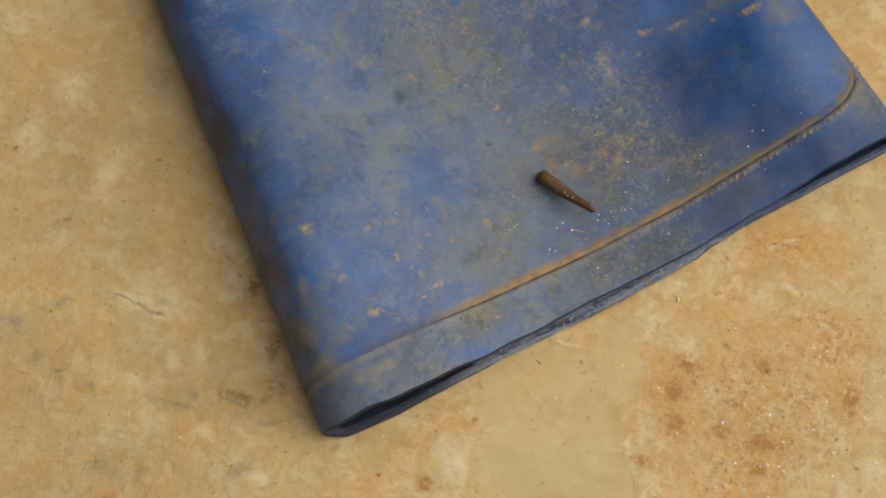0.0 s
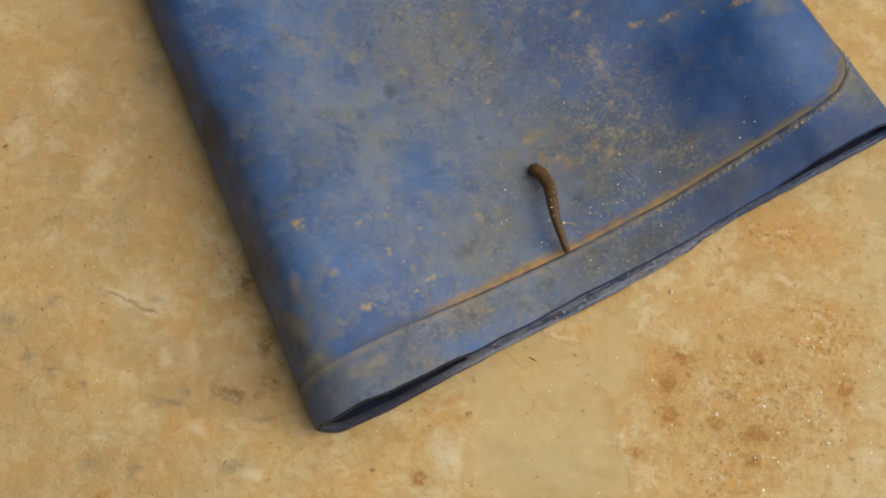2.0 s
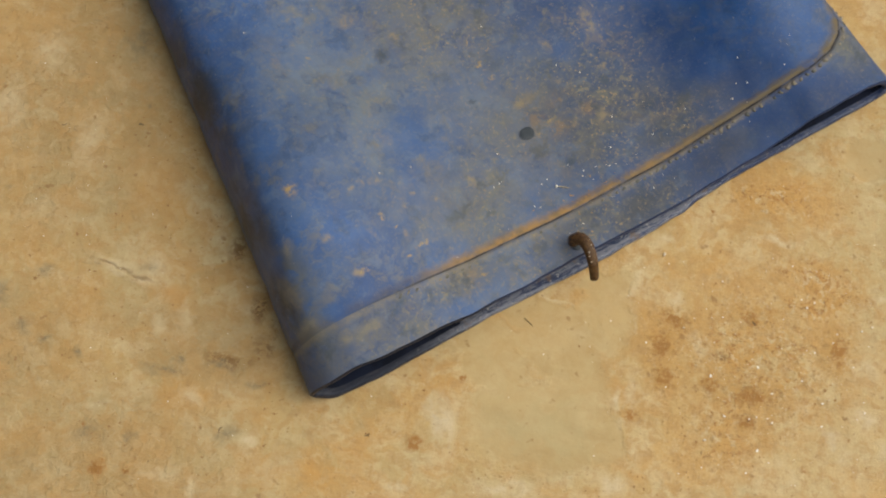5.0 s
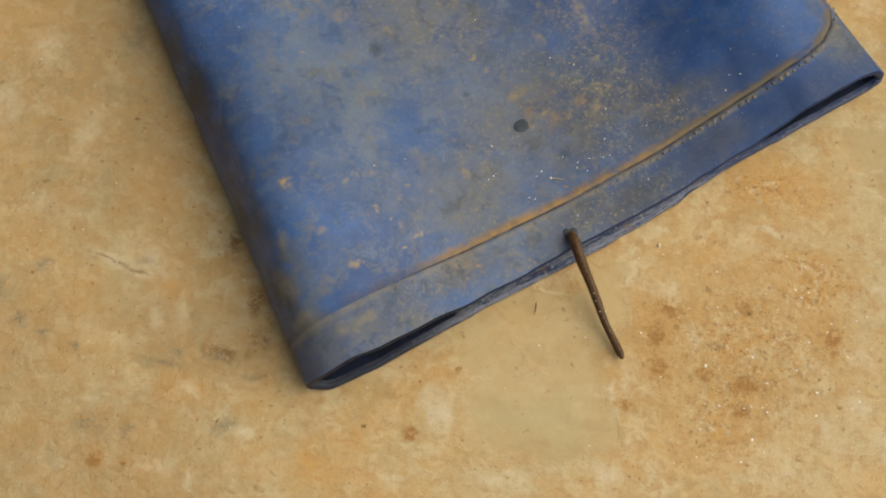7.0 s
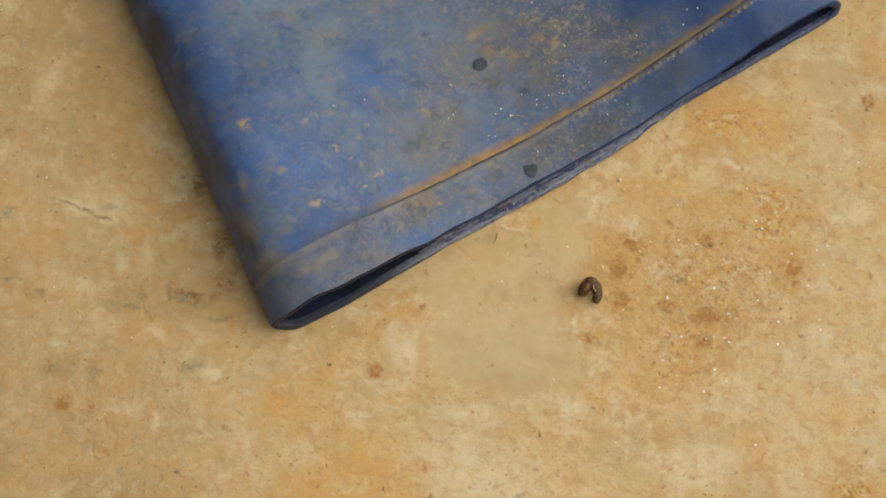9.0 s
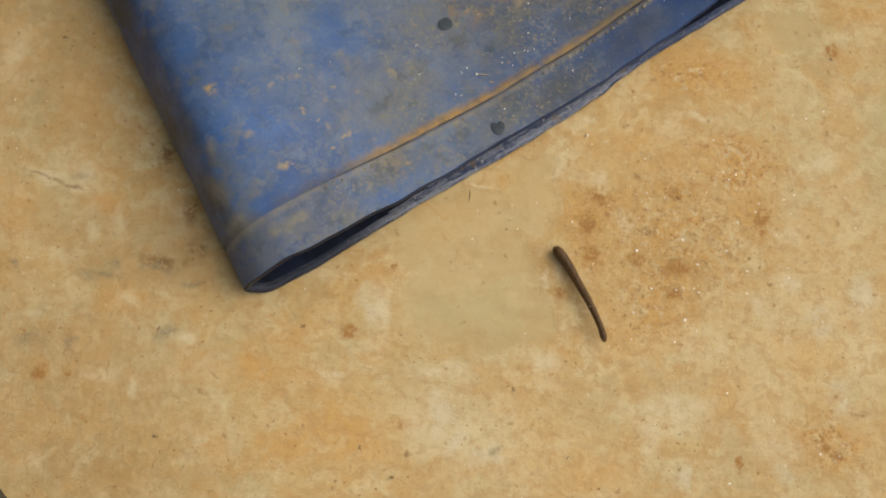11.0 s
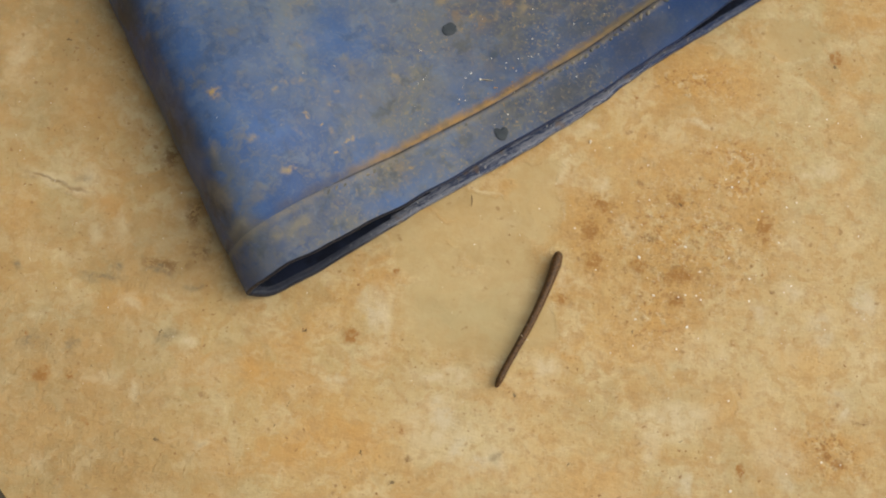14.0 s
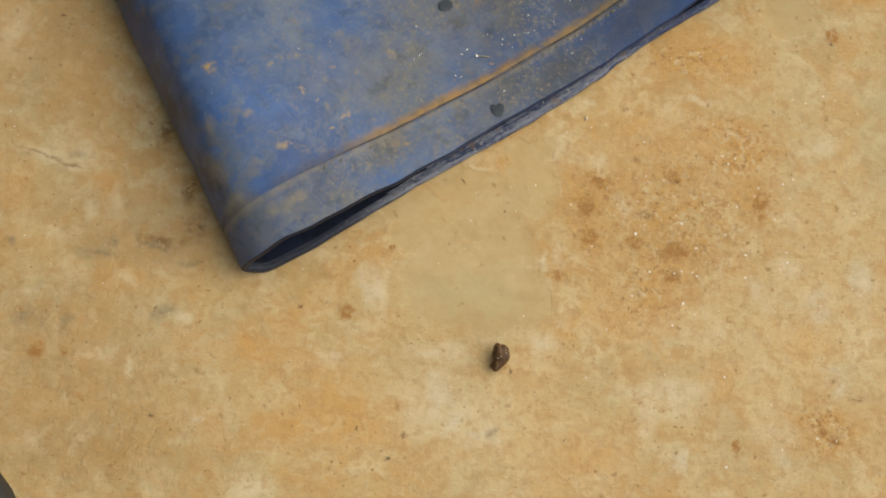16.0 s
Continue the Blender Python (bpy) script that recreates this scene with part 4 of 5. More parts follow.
# ---- wet sucker marks left on the rubber ----
def build_wet_mark(u, v, rx, ry, seed, notch):
    ring, rings = 28, 5
    centre = on_boot(u, v)
    verts, faces = [(0.0, 0.0, 0.0004)], []
    for k in range(1, rings + 1):
        for i in range(ring):
            a = 2 * math.pi * i / ring
            r = k / rings * (1 + 0.22 * noise.noise((math.cos(a) * 1.6, math.sin(a) * 1.6, seed)) + 0.06 * noise.noise((math.cos(a) * 6, math.sin(a) * 6, seed)) - notch * math.exp(-(((a - 1.25) / 0.42) ** 2)) + 0.5 * notch * math.exp(-(((a - 4.4) / 0.4) ** 2)))
            du, dv = rx * r * math.cos(a), ry * r * math.sin(a)
            q = on_boot(u + du, v + dv, 0.0004 - 0.00015 * (k / rings) ** 4)
            verts.append(tuple(q - centre))
    for i in range(ring):
        faces.append((0, 1 + i, 1 + (i + 1) % ring))
        for k in range(rings - 1):
            b = 1 + k * ring
            faces.append((b + i, b + ring + i, b + ring + (i + 1) % ring, b + (i + 1) % ring))
    ob = mesh_part("wet_mark", verts, faces, WET)
    ob.location = centre
    return tagged(ob, "dark wet slime mark on the blue rubber", "wet mark", "sucker marks on the boot")


MARK_ONE = build_wet_mark(99.3, 41.8, 2.5, 2.1, 1.0, 0.0)
MARK_TWO = build_wet_mark(94.4, 3.2, 2.3, 2.2, 5.0, 0.55)


# ---- grit ----
def grains(name, material, places, label):
    """Tiny broken grains in one mesh; places: (x, y, z, radius) in metres."""
    shapes = []
    for k in range(6):
        bm = bmesh.new()
        bmesh.ops.create_icosphere(bm, subdivisions=1, radius=1.0)
        for v in bm.verts:
            v.co *= 0.72 + 0.5 * random.random()
        shapes.append(([v.co.copy() for v in bm.verts], [[v.index for v in f.verts] for f in bm.faces]))
        bm.free()
    verts, faces = [], []
    for x, y, z, r in places:
        vs, fs = random.choice(shapes)
        m = pose(x, y, z, random.uniform(-15, 15), random.uniform(-15, 15), random.uniform(0, 360)) @ Matrix.Diagonal((r * random.uniform(0.7, 1.3), r, r * random.uniform(0.3, 0.5), 1))
        b = len(verts)
        verts += [tuple(m @ v) for v in vs]
        faces += [[b + i for i in f] for f in fs]
    ob = mesh_part(name, verts, faces, material)
    for p in ob.data.polygons:
        p.use_smooth = False
    return tagged(ob, label, "grit", kind="stuff")


def scatter(count, cx, cy, rx, ry, low, high):
    out = []
    for _ in range(count):
        r = low + (high - low) * random.random() ** 3
        out.append((random.gauss(cx, rx) / 1000, random.gauss(cy, ry) / 1000, r * 0.0003, r / 1000))
    return out


def off_boot(places):
    """Only those that do not lie under the boot."""
    inv = pose(BOOT_AT[0], BOOT_AT[1], 0, 0, 0, BOOT_TURN).inverted()
    kept = []
    for p in places:
        q = inv @ Vector(p[:3]) * 1000
        if q.y < -4 or q.x < left_edge(q.y) - 2 or q.x > right_edge(q.y) + 2:
            kept.append(p)
    return kept


def spot(x, y, r):
    return (x / 1000, y / 1000, r * 0.00025, r * 0.00075)


white = [spot(*p) for p in ((100.5, -55.9, 0.7), (77.0, -6.8, 0.75), (123.9, -17.2, 0.65), (108.6, -72.4, 0.6), (141.9, -22.1, 0.6), (78.7, -9.7, 0.45), (127.4, -114.8, 0.7), (161.2, -103.3, 0.6), (109.8, -38.9, 0.6), (95.2, -43.9, 0.7), (114.7, -46.6, 0.65), (130.9, -54.5, 0.6), (95.2, -64.2, 0.6), (111.6, -65.0, 0.55), (97.4, -24.4, 0.45), (130.7, -47.2, 0.55), (145.1, -20.2, 0.55))]
white += scatter(150, 108, -36, 26, 24, 0.08, 0.38) + scatter(90, 135, -40, 28, 40, 0.08, 0.36) + scatter(110, 60, -80, 70, 30, 0.08, 0.26) + scatter(90, -90, -30, 30, 45, 0.08, 0.26)
grains("white_grit", WHITE_GRAIN, off_boot(white), "loose white mineral grains on the ochre ground")
brown = [spot(*p) for p in ((53.4, -40.9, 0.55), (-140.8, 3.9, 0.55), (108, -56.2, 0.5), (-8, -78.2, 0.45), (23.2, -105.8, 0.4))]
brown += scatter(150, 106, -38, 24, 22, 0.09, 0.3) + scatter(70, 40, -85, 80, 30, 0.08, 0.2) + scatter(60, -95, -30, 32, 45, 0.08, 0.2) + scatter(40, 150, 10, 25, 40, 0.08, 0.2)
grains("brown_grit", BROWN_GRAIN, off_boot(brown), "loose brown earth crumbs on the ochre ground")


def boot_scatter(count, cu, cv, su, sv, low, high):
    out = []
    for _ in range(count):
        u, v = random.gauss(cu, su), random.gauss(cv, sv)
        if 14 < u < 205 and 1 < v < 140:
            r = low + (high - low) * random.random() ** 3
            q = on_boot(u, v, r * 0.0003)
            out.append((q.x, q.y, q.z, r / 1000))
    return out


def boot_spot(u, v, r):
    q = on_boot(u, v, r * 0.0003)
    return (q.x, q.y, q.z, 0.62 * r / 1000)


dust = boot_scatter(26, 108, 22, 24, 10, 0.08, 0.22) + boot_scatter(16, 150, 26, 24, 8, 0.08, 0.2) + boot_scatter(12, 90, 80, 50, 35, 0.06, 0.16)
dust += [boot_spot(*p) for p in ((109.0, 22.7, 0.42), (107.8, 21.2, 0.42), (88.8, 19.4, 0.40), (90.3, 18.2, 0.38), (82.3, 30.7, 0.30), (126.8, 34.3, 0.42), (99.6, 7.3, 0.42), (105.7, 26.6, 0.30), (117.2, 20.2, 0.34), (119.4, 19.8, 0.34), (97.2, 25.5, 0.40), (86.8, 39.8, 0.30), (164.2, 20.6, 0.44), (172.7, 31.7, 0.36), (171.0, 22.9, 0.40), (168.0, 24.5, 0.30), (184.0, 21.8, 0.30), (125.8, 52.7, 0.42), (116.4, 20.9, 0.32), (126.0, 7.1, 0.32), (120.1, 58.4, 0.40), (33.7, 108.5, 0.34), (48.7, 47.7, 0.30), (58.9, 46.2, 0.30), (105.0, 81.4, 0.28))]
grains("boot_grit", WHITE_GRAIN, dust, "pale sand grains scattered on the blue rubber")
crumbs = [boot_spot(*p) for p in ((101.1, 17.4, 0.62), (101.8, 17.0, 0.45), (105.1, 14.8, 0.5), (106.4, 14.9, 0.4), (103.2, 14.2, 0.42), (100.2, 10.6, 0.4), (104.0, 9.2, 0.35), (109.0, 9.0, 0.35), (96.0, 14.6, 0.35), (113.5, 16.0, 0.4))]
crumbs += boot_scatter(40, 104, 14, 14, 4, 0.1, 0.3)
grains("boot_crumbs", BROWN_GRAIN, crumbs, "tan earth crumbs along the boot's seam")


# ---- a bit of dry straw on the rubber ----
def build_straw(ends, head):
    """A thin bent stalk with a pale broken head; ends: along the rim and up the shaft, in millimetres."""
    (u0, v0), (u1, v1) = ends
    straw = new("straw")
    centre = on_boot((u0 + u1) / 2, (v0 + v1) / 2)
    straw.location = centre
    bm = bmesh.new()
    loops, sides = [], 7
    for k in range(8):
        f = k / 7
        q = on_boot(u0 + (u1 - u0) * f, v0 + (v1 - v0) * f + 0.12 * math.sin(f * 5), 0.00022) - centre
        r = 0.00023 * (1.15 - 0.5 * f)
        loops.append([bm.verts.new((q.x + r * math.cos(2 * math.pi * i / sides) * 0.6, q.y + r * math.cos(2 * math.pi * i / sides), q.z + r * math.sin(2 * math.pi * i / sides))) for i in range(sides)])
    for p, q in zip(loops[:-1], loops[1:]):
        for i in range(sides):
            bm.faces.new((p[i], p[(i + 1) % sides], q[(i + 1) % sides], q[i]))
    bm.faces.new(loops[0][::-1])
    bm.faces.new(loops[-1])
    part("stalk", bm, STRAW, straw)
    bm = bmesh.new()
    bmesh.ops.create_icosphere(bm, subdivisions=2, radius=head / 1000)
    for v in bm.verts:
        v.co = v.co * (0.8 + 0.4 * random.random()) + on_boot(u0, v0, 0.0003) - centre
    part("head", bm, WHITE_GRAIN, straw, "pale broken head")
    return tagged(straw, "tiny bit of dry straw lying on the rubber", "straw")


build_straw(((98.6, 22.1), (101.9, 20.0)), 0.42)


# ---- a short dry fibre that twitches on the ground ----
def build_fibre():
    bm = bmesh.new()
    rings, sides = 9, 6
    loops = []
    for k in range(rings):
        s = k / (rings - 1)
        r = 0.0002 * (0.55 + 0.45 * math.sin(math.pi * min(1, s + 0.12)))
        loops.append([bm.verts.new(((s - 0.5) * 0.0043, 0.00016 * math.sin(s * 3.1) + r * math.cos(2 * math.pi * i / sides), r * math.sin(2 * math.pi * i / sides))) for i in range(sides)])
    for a, b in zip(loops[:-1], loops[1:]):
        for i in range(sides):
            bm.faces.new((a[i], a[(i + 1) % sides], b[(i + 1) % sides], b[i]))
    bm.faces.new(loops[0][::-1])
    bm.faces.new(loops[-1])
    return tagged(part("fibre", bm, TWIG), "short thin brown fibre lying on the ground", "fibre")


FIBRE = build_fibre()


# ---- an invented toe shape standing in for the dark blur in the view's corner ----
def build_corner_stand_in():
    boot = tagged(new("corner_stand_in"), "dark olive toe shape standing in for an unknown corner blur", "boot")
    boot.matrix_world = pose(-0.1207, -0.1707, 0, 0, 0, 50)
    upper, sole = bmesh.new(), bmesh.new()
    for bm, lift, tall, wide in ((upper, 0.010, 0.034, 0.042), (sole, 0.0, 0.012, 0.045)):
        bmesh.ops.create_uvsphere(bm, u_segments=32, v_segments=16, radius=1.0)
        for v in bm.verts:
            flat = max(v.co.z, 0.0)
            reach = 0.20 if v.co.x < 0 else wide
            v.co = Vector((v.co.x * reach, v.co.y * wide, lift + (flat if bm is upper else min(1.0, flat * 3)) * tall))
    part("upper", upper, OLIVE, boot)
    part("sole", sole, SOLE, boot, "black rubber sole")
    return boot


build_corner_stand_in()


# ---- the leech: a chain of rigid body rings ----
RINGS = 100
crawl = {}
# per time: places from the tail sucker to the head, x y z and half width in millimetres
crawl[0] = [(26.6, 22.2, 12, 1.73), (29.5, 20.6, 12.5, 2.3), (33.4, 18.8, 12.5, 2.16), (37.3, 16.6, 13, 1.58), (41.3, 14.5, 14, 1.29), (44.6, 13, 14, 1.01)]
crawl[0.5] = [(26.5, 22.1, 12, 1.73), (30.1, 21.2, 12.5, 2.45), (33.9, 18.9, 13, 2.16), (38.7, 15.2, 15, 1.58), (43.5, 11.4, 16, 1.15), (47.1, 9, 16, 1.15)]
crawl[1] = [(26.5, 22.6, 12, 2.10), (30, 21, 12.5, 2.3), (33.9, 17.2, 14, 2.01), (36.7, 10.8, 16, 1.58), (37.2, 4.5, 18, 1.44), (36.3, -1.3, 18, 1.15), (35.9, -4, 17, 0.86)]
crawl[1.5] = [(26.6, 22.0, 12, 2.10), (29.2, 20.8, 12.5, 2.16), (32.5, 17.3, 14, 2.01), (34.7, 12.1, 16, 1.73), (35.4, 5.6, 16, 1.44), (35.7, 0.3, 15, 1.29), (36.3, -3.6, 13, 1.15)]
crawl[2] = [(26.5, 22.6, 12, 2.10), (29.4, 21.1, 12.5, 2.16), (32.6, 16.6, 14, 2.01), (33.9, 11.2, 16, 1.87), (35.7, 5.8, 16, 1.58), (38.3, 1.3, 14, 1.29), (41.2, -3.5, 12, 1.15)]
crawl[2.5] = [(26.5, 22.3, 12, 2.10), (29.2, 20.1, 12.5, 2.16), (32.4, 15.6, 14, 1.87), (35.2, 9, 15, 1.58), (37.6, 3.1, 14, 1.29), (40.5, -1.7, 13, 1.15), (43.9, -6.4, 12, 1.44), (46.3, -10.5, 11.5, 1.73)]
crawl[3] = [(27.0, 22.7, 12, 2.10), (29.3, 20.9, 12, 2.01), (32.9, 14.9, 13, 1.73), (36.6, 8.4, 13, 1.44), (39.9, 1.7, 13, 1.29), (42.8, -3.1, 12, 1.29), (45.1, -7.4, 12, 1.58), (47.3, -11.2, 11.5, 1.44)]
crawl[3.2] = [(29.7, 20.4, 12.5, 1.73), (32.2, 16.2, 13, 1.87), (35.5, 11, 13, 1.73), (39.5, 5, 13, 1.58), (42.7, 0, 12.5, 1.44), (45.2, -5.1, 12, 1.58), (47.2, -9.8, 11.5, 1.58)]
crawl[3.4] = [(34.4, 14.4, 14, 1.41), (36.3, 12.2, 14, 1.88), (39.8, 7.1, 14, 1.72), (42.9, 3.2, 13, 1.88), (44.9, -1, 12.5, 1.88), (46.3, -6.3, 12, 1.88), (47.4, -11.1, 12, 1.72)]
crawl[3.5] = [(38.3, 7.9, 15, 1.25), (39.7, 6.4, 15, 1.56), (42.3, 3.1, 15, 1.72), (44.8, -0.9, 14, 1.88), (46, -5, 13, 1.88), (46.8, -9.2, 12, 1.88), (47.4, -11.6, 11.5, 1.56)]
crawl[3.6] = [(43.2, -0.2, 15, 1.56), (44.7, 0.3, 15.5, 1.72), (46.5, -1.3, 15, 2.03), (48, -4.9, 14, 2.03), (47.8, -8.3, 13, 1.72), (47.5, -10.6, 12, 1.56), (47.7, -11.6, 11.5, 1.41)]
crawl[3.7] = [(44.9, -4.6, 14, 1.72), (45.7, -3.5, 15, 2.03), (47.3, -3.3, 15, 2.35), (48.8, -5.7, 14, 2.19), (48.9, -8.2, 13, 1.88), (48, -10.4, 12, 1.56), (48, -11.4, 11.5, 1.41)]
crawl[3.8] = [(46.6, -8.9, 13, 2.03), (46.5, -7.4, 14, 2.19), (47.7, -6.8, 15, 2.35), (49.2, -7.9, 14, 2.5), (49.2, -9.8, 13, 2.19), (48.4, -10.9, 12, 1.88), (47.8, -11.6, 12, 1.56)]
crawl[4] = [(46.8, -9.9, 12.5, 1.88), (46, -7.6, 13.5, 2.03), (46.7, -6.1, 14, 2.03), (48.1, -7.6, 14, 2.35), (48.4, -9.3, 13, 2.19), (48, -10.8, 12.5, 1.88), (47.6, -11.9, 12, 1.41)]
crawl[4.5] = [(46.5, -11, 12, 1.88), (46.9, -9.8, 13, 2.03), (47.7, -8.7, 14, 2.19), (48.7, -9.2, 14.5, 2.35), (49.5, -10.6, 14, 2.35), (49.7, -11.9, 13.5, 1.88), (49.7, -12.7, 13, 1.41)]
crawl[4.7] = [(46, -11.3, 12, 2.03), (47.2, -10.3, 14, 2.03), (48.8, -10.3, 16, 1.88), (50.3, -12.1, 16, 1.88), (51.4, -14.5, 15, 1.88), (52.2, -15.7, 12, 1.72), (52.4, -16.4, 10, 1.41)]
crawl[5.6] = [(45.9, -11, 12, 1.88), (47.5, -11.6, 15, 2.03), (49.6, -13.7, 16, 2.03), (51.6, -16.7, 15, 1.88), (53.8, -20.3, 13, 1.56), (55.6, -24.1, 11, 1.41), (57, -27.5, 9, 1.25), (57.8, -30.2, 8, 1.25)]
crawl[6.8] = [(46.2, -10.8, 11.5, 1.58), (47.6, -13, 13, 2.01), (50.3, -16.3, 12, 1.87), (53.6, -21, 8, 1.58), (57.5, -26.1, 5, 1.58), (60.6, -31.6, 3.2, 1.29), (64.1, -38.1, 2.4, 1.15), (67.9, -45.1, 1.8, 1.29)]
crawl[7] = [(47.3, -11.4, 11.5, 1.44), (48.8, -14.1, 13, 1.73), (50.8, -18.5, 12, 1.73), (54.9, -24, 8, 1.44), (58.4, -29.1, 5, 1.44), (62.3, -36.4, 3.2, 1.15), (66.3, -42, 2.4, 1.29), (68.7, -45.6, 1.8, 1.29)]
crawl[7.2] = [(48.9, -13.4, 13, 1.29), (49.6, -16.8, 13, 1.73), (52.3, -21.3, 11, 1.58), (56.6, -25.9, 7, 1.44), (61, -32, 4.5, 1.44), (64.6, -38.4, 3.2, 1.29), (67.4, -43.3, 2.5, 1.44), (69.1, -46.2, 2, 1.29)]
crawl[7.5] = [(54.2, -19.3, 3.3, 1.44), (56, -22.3, 3.3, 1.87), (59.2, -26.5, 3.3, 1.73), (62.4, -30.6, 3.1, 1.58), (64.9, -34.8, 2.8, 1.58), (66.5, -39.2, 2.6, 1.44), (67.8, -42.6, 2.4, 1.44), (68.8, -45.5, 2.2, 1.29)]
crawl[7.6] = [(59.2, -25, 3.3, 1.41), (60.2, -26.8, 3.3, 1.88), (62.9, -30.1, 3.3, 2.03), (65.7, -33.3, 2.8, 2.19), (67, -37.4, 2.8, 2.19), (67.5, -40.9, 2.4, 1.72), (67.9, -44, 2.4, 1.56), (68.5, -46, 2.2, 1.41)]
crawl[7.7] = [(61.9, -29.9, 3.3, 1.56), (63.4, -31.4, 3.3, 2.03), (66, -34, 3.3, 2.19), (68, -37.3, 2.8, 2.35), (68.2, -40.4, 2.8, 2.03), (68.2, -43.1, 2.4, 1.56), (68.4, -45.3, 2.4, 1.56), (68.7, -46.5, 2.2, 1.41)]
crawl[7.8] = [(66, -39.4, 2.8, 1.56), (66.7, -37.9, 3.3, 1.88), (68.2, -36.9, 3.7, 2.19), (69.9, -38.4, 3.7, 2.19), (70.5, -40.8, 3.3, 2.03), (69.7, -43, 2.8, 1.56), (69, -45.2, 2.4, 1.56), (69, -46.8, 2.2, 1.41)]
crawl[8] = [(68.5, -43.4, 2.8, 1.88), (68, -41, 3.3, 2.03), (69.1, -39.3, 3.7, 2.19), (70.6, -40.4, 3.7, 2.19), (70.9, -42.3, 3.3, 1.9), (69.8, -44.4, 2.8, 1.15), (69.0, -46.4, 2.2, 1.3)]
crawl[8.5] = [(68.3, -45.6, 2.8, 1.56), (68.4, -43.1, 3.3, 1.72), (68.8, -41.1, 3.7, 1.88), (69.8, -42.1, 3.7, 2.03), (70.1, -44, 3.3, 2.03), (69.7, -45.2, 2.8, 1.72), (69.5, -45.8, 2.4, 1.25)]
crawl[9] = [(68.2, -45.9, 2.4, 1.41), (68.9, -44.4, 2.8, 1.88), (70.2, -43.1, 3.3, 2.03), (71.9, -44.2, 3.3, 1.88), (72.8, -46.1, 2.8, 1.56), (72.7, -47.7, 2.4, 1.41), (72.2, -48.5, 2.4, 0.94)]
crawl[9.2] = [(68.7, -43.1, 2.4, 1.58), (70.1, -41.9, 2.8, 1.71), (72.2, -41.6, 3.3, 1.58), (74.1, -43.3, 3.3, 1.58), (75.1, -45.9, 3.1, 1.44), (76.1, -48.5, 2.8, 1.18), (76.3, -50.7, 2.4, 0.92)]
crawl[9.5] = [(68.2, -45.6, 2.4, 1.44), (70, -45.6, 2.6, 1.58), (72.4, -47.2, 2.8, 1.58), (74.7, -49.7, 2.8, 1.44), (76.4, -52.6, 2.8, 1.44), (77.9, -55.5, 2.8, 1.18), (78.5, -58.2, 2.4, 0.92)]
crawl[10] = [(68.2, -45.6, 2.4, 1.44), (70.3, -46.7, 2.4, 1.71), (73.7, -48.7, 2.4, 1.58), (77.5, -51.4, 2.4, 1.58), (81.3, -54.2, 2.4, 1.31), (86.2, -56, 2.8, 1.18), (90.4, -57, 2.8, 1.05), (92.6, -57.3, 2.8, 0.79)]
crawl[10.2] = [(69.5, -46.8, 2.4, 1.58), (71.6, -48.3, 2.4, 1.84), (76.3, -51.2, 2.4, 1.71), (80.9, -54.4, 2.4, 1.44), (84.5, -56, 2.8, 1.31), (89, -56.8, 3.3, 1.05), (93.1, -56.7, 3.3, 0.92), (95.8, -56.7, 3.3, 0.79)]
crawl[11.2] = [(69.2, -46.7, 2.4, 1.58), (70.7, -48.3, 2.4, 1.71), (73.3, -52.1, 2.4, 1.58), (75.9, -57.4, 2.8, 1.31), (78.7, -62.7, 3.3, 1.18), (81, -69, 3.7, 1.05), (82.5, -74.2, 3.7, 0.92), (83.2, -78.5, 3.3, 0.92)]
crawl[12.3] = [(69, -46.7, 2.4, 1.44), (69.8, -48.4, 2.4, 1.58), (70.3, -52.6, 2.4, 1.44), (70.1, -60.1, 2.8, 1.31), (69.5, -65.7, 3.3, 1.18), (68.6, -73, 3.3, 0.92), (68.6, -80.2, 3.3, 0.92), (68.5, -85.1, 2.8, 0.92), (68.4, -87.7, 2.4, 0.92)]
crawl[12.5] = [(68.9, -45.9, 2.4, 1.44), (69.4, -47.7, 2.4, 1.58), (69.8, -52.8, 2.4, 1.31), (69.9, -61.2, 2.8, 1.18), (69.5, -68.6, 3.3, 0.92), (69.9, -74, 3.7, 0.92), (71, -79.3, 3.7, 0.79), (72.3, -84, 3.3, 0.79)]
crawl[13] = [(68.6, -46.3, 2.4, 1.44), (69.2, -48.5, 2.4, 1.58), (68.4, -52.8, 2.4, 1.44), (66.2, -58.7, 2.8, 1.31), (63.1, -64.5, 2.8, 1.31), (59.1, -70.4, 2.8, 1.05), (55.2, -76.1, 2.4, 1.05), (51.4, -82.2, 2.2, 1.05), (49.5, -86.1, 1.9, 0.92)]
crawl[13.5] = [(68.5, -46.4, 2.4, 1.44), (68.7, -49, 2.4, 1.58), (66.8, -54.7, 2.4, 1.31), (64.6, -61.5, 2.8, 1.31), (62.3, -67.2, 2.8, 1.31), (58.3, -74, 2.8, 1.05), (55.9, -80.4, 2.4, 1.05), (54.4, -85.9, 2.2, 0.92), (53.8, -90.7, 1.9, 0.92)]
crawl[14] = [(69.2, -46.4, 2.4, 1.31), (68.8, -49.1, 2.4, 1.58), (67, -55.7, 2.4, 1.31), (64.5, -63.4, 2.8, 1.31), (62, -70, 2.8, 1.31), (58.6, -77.6, 2.8, 1.18), (56.1, -83.1, 2.4, 1.18), (54.2, -87.7, 2.2, 1.18), (53.4, -90, 1.9, 1.05)]
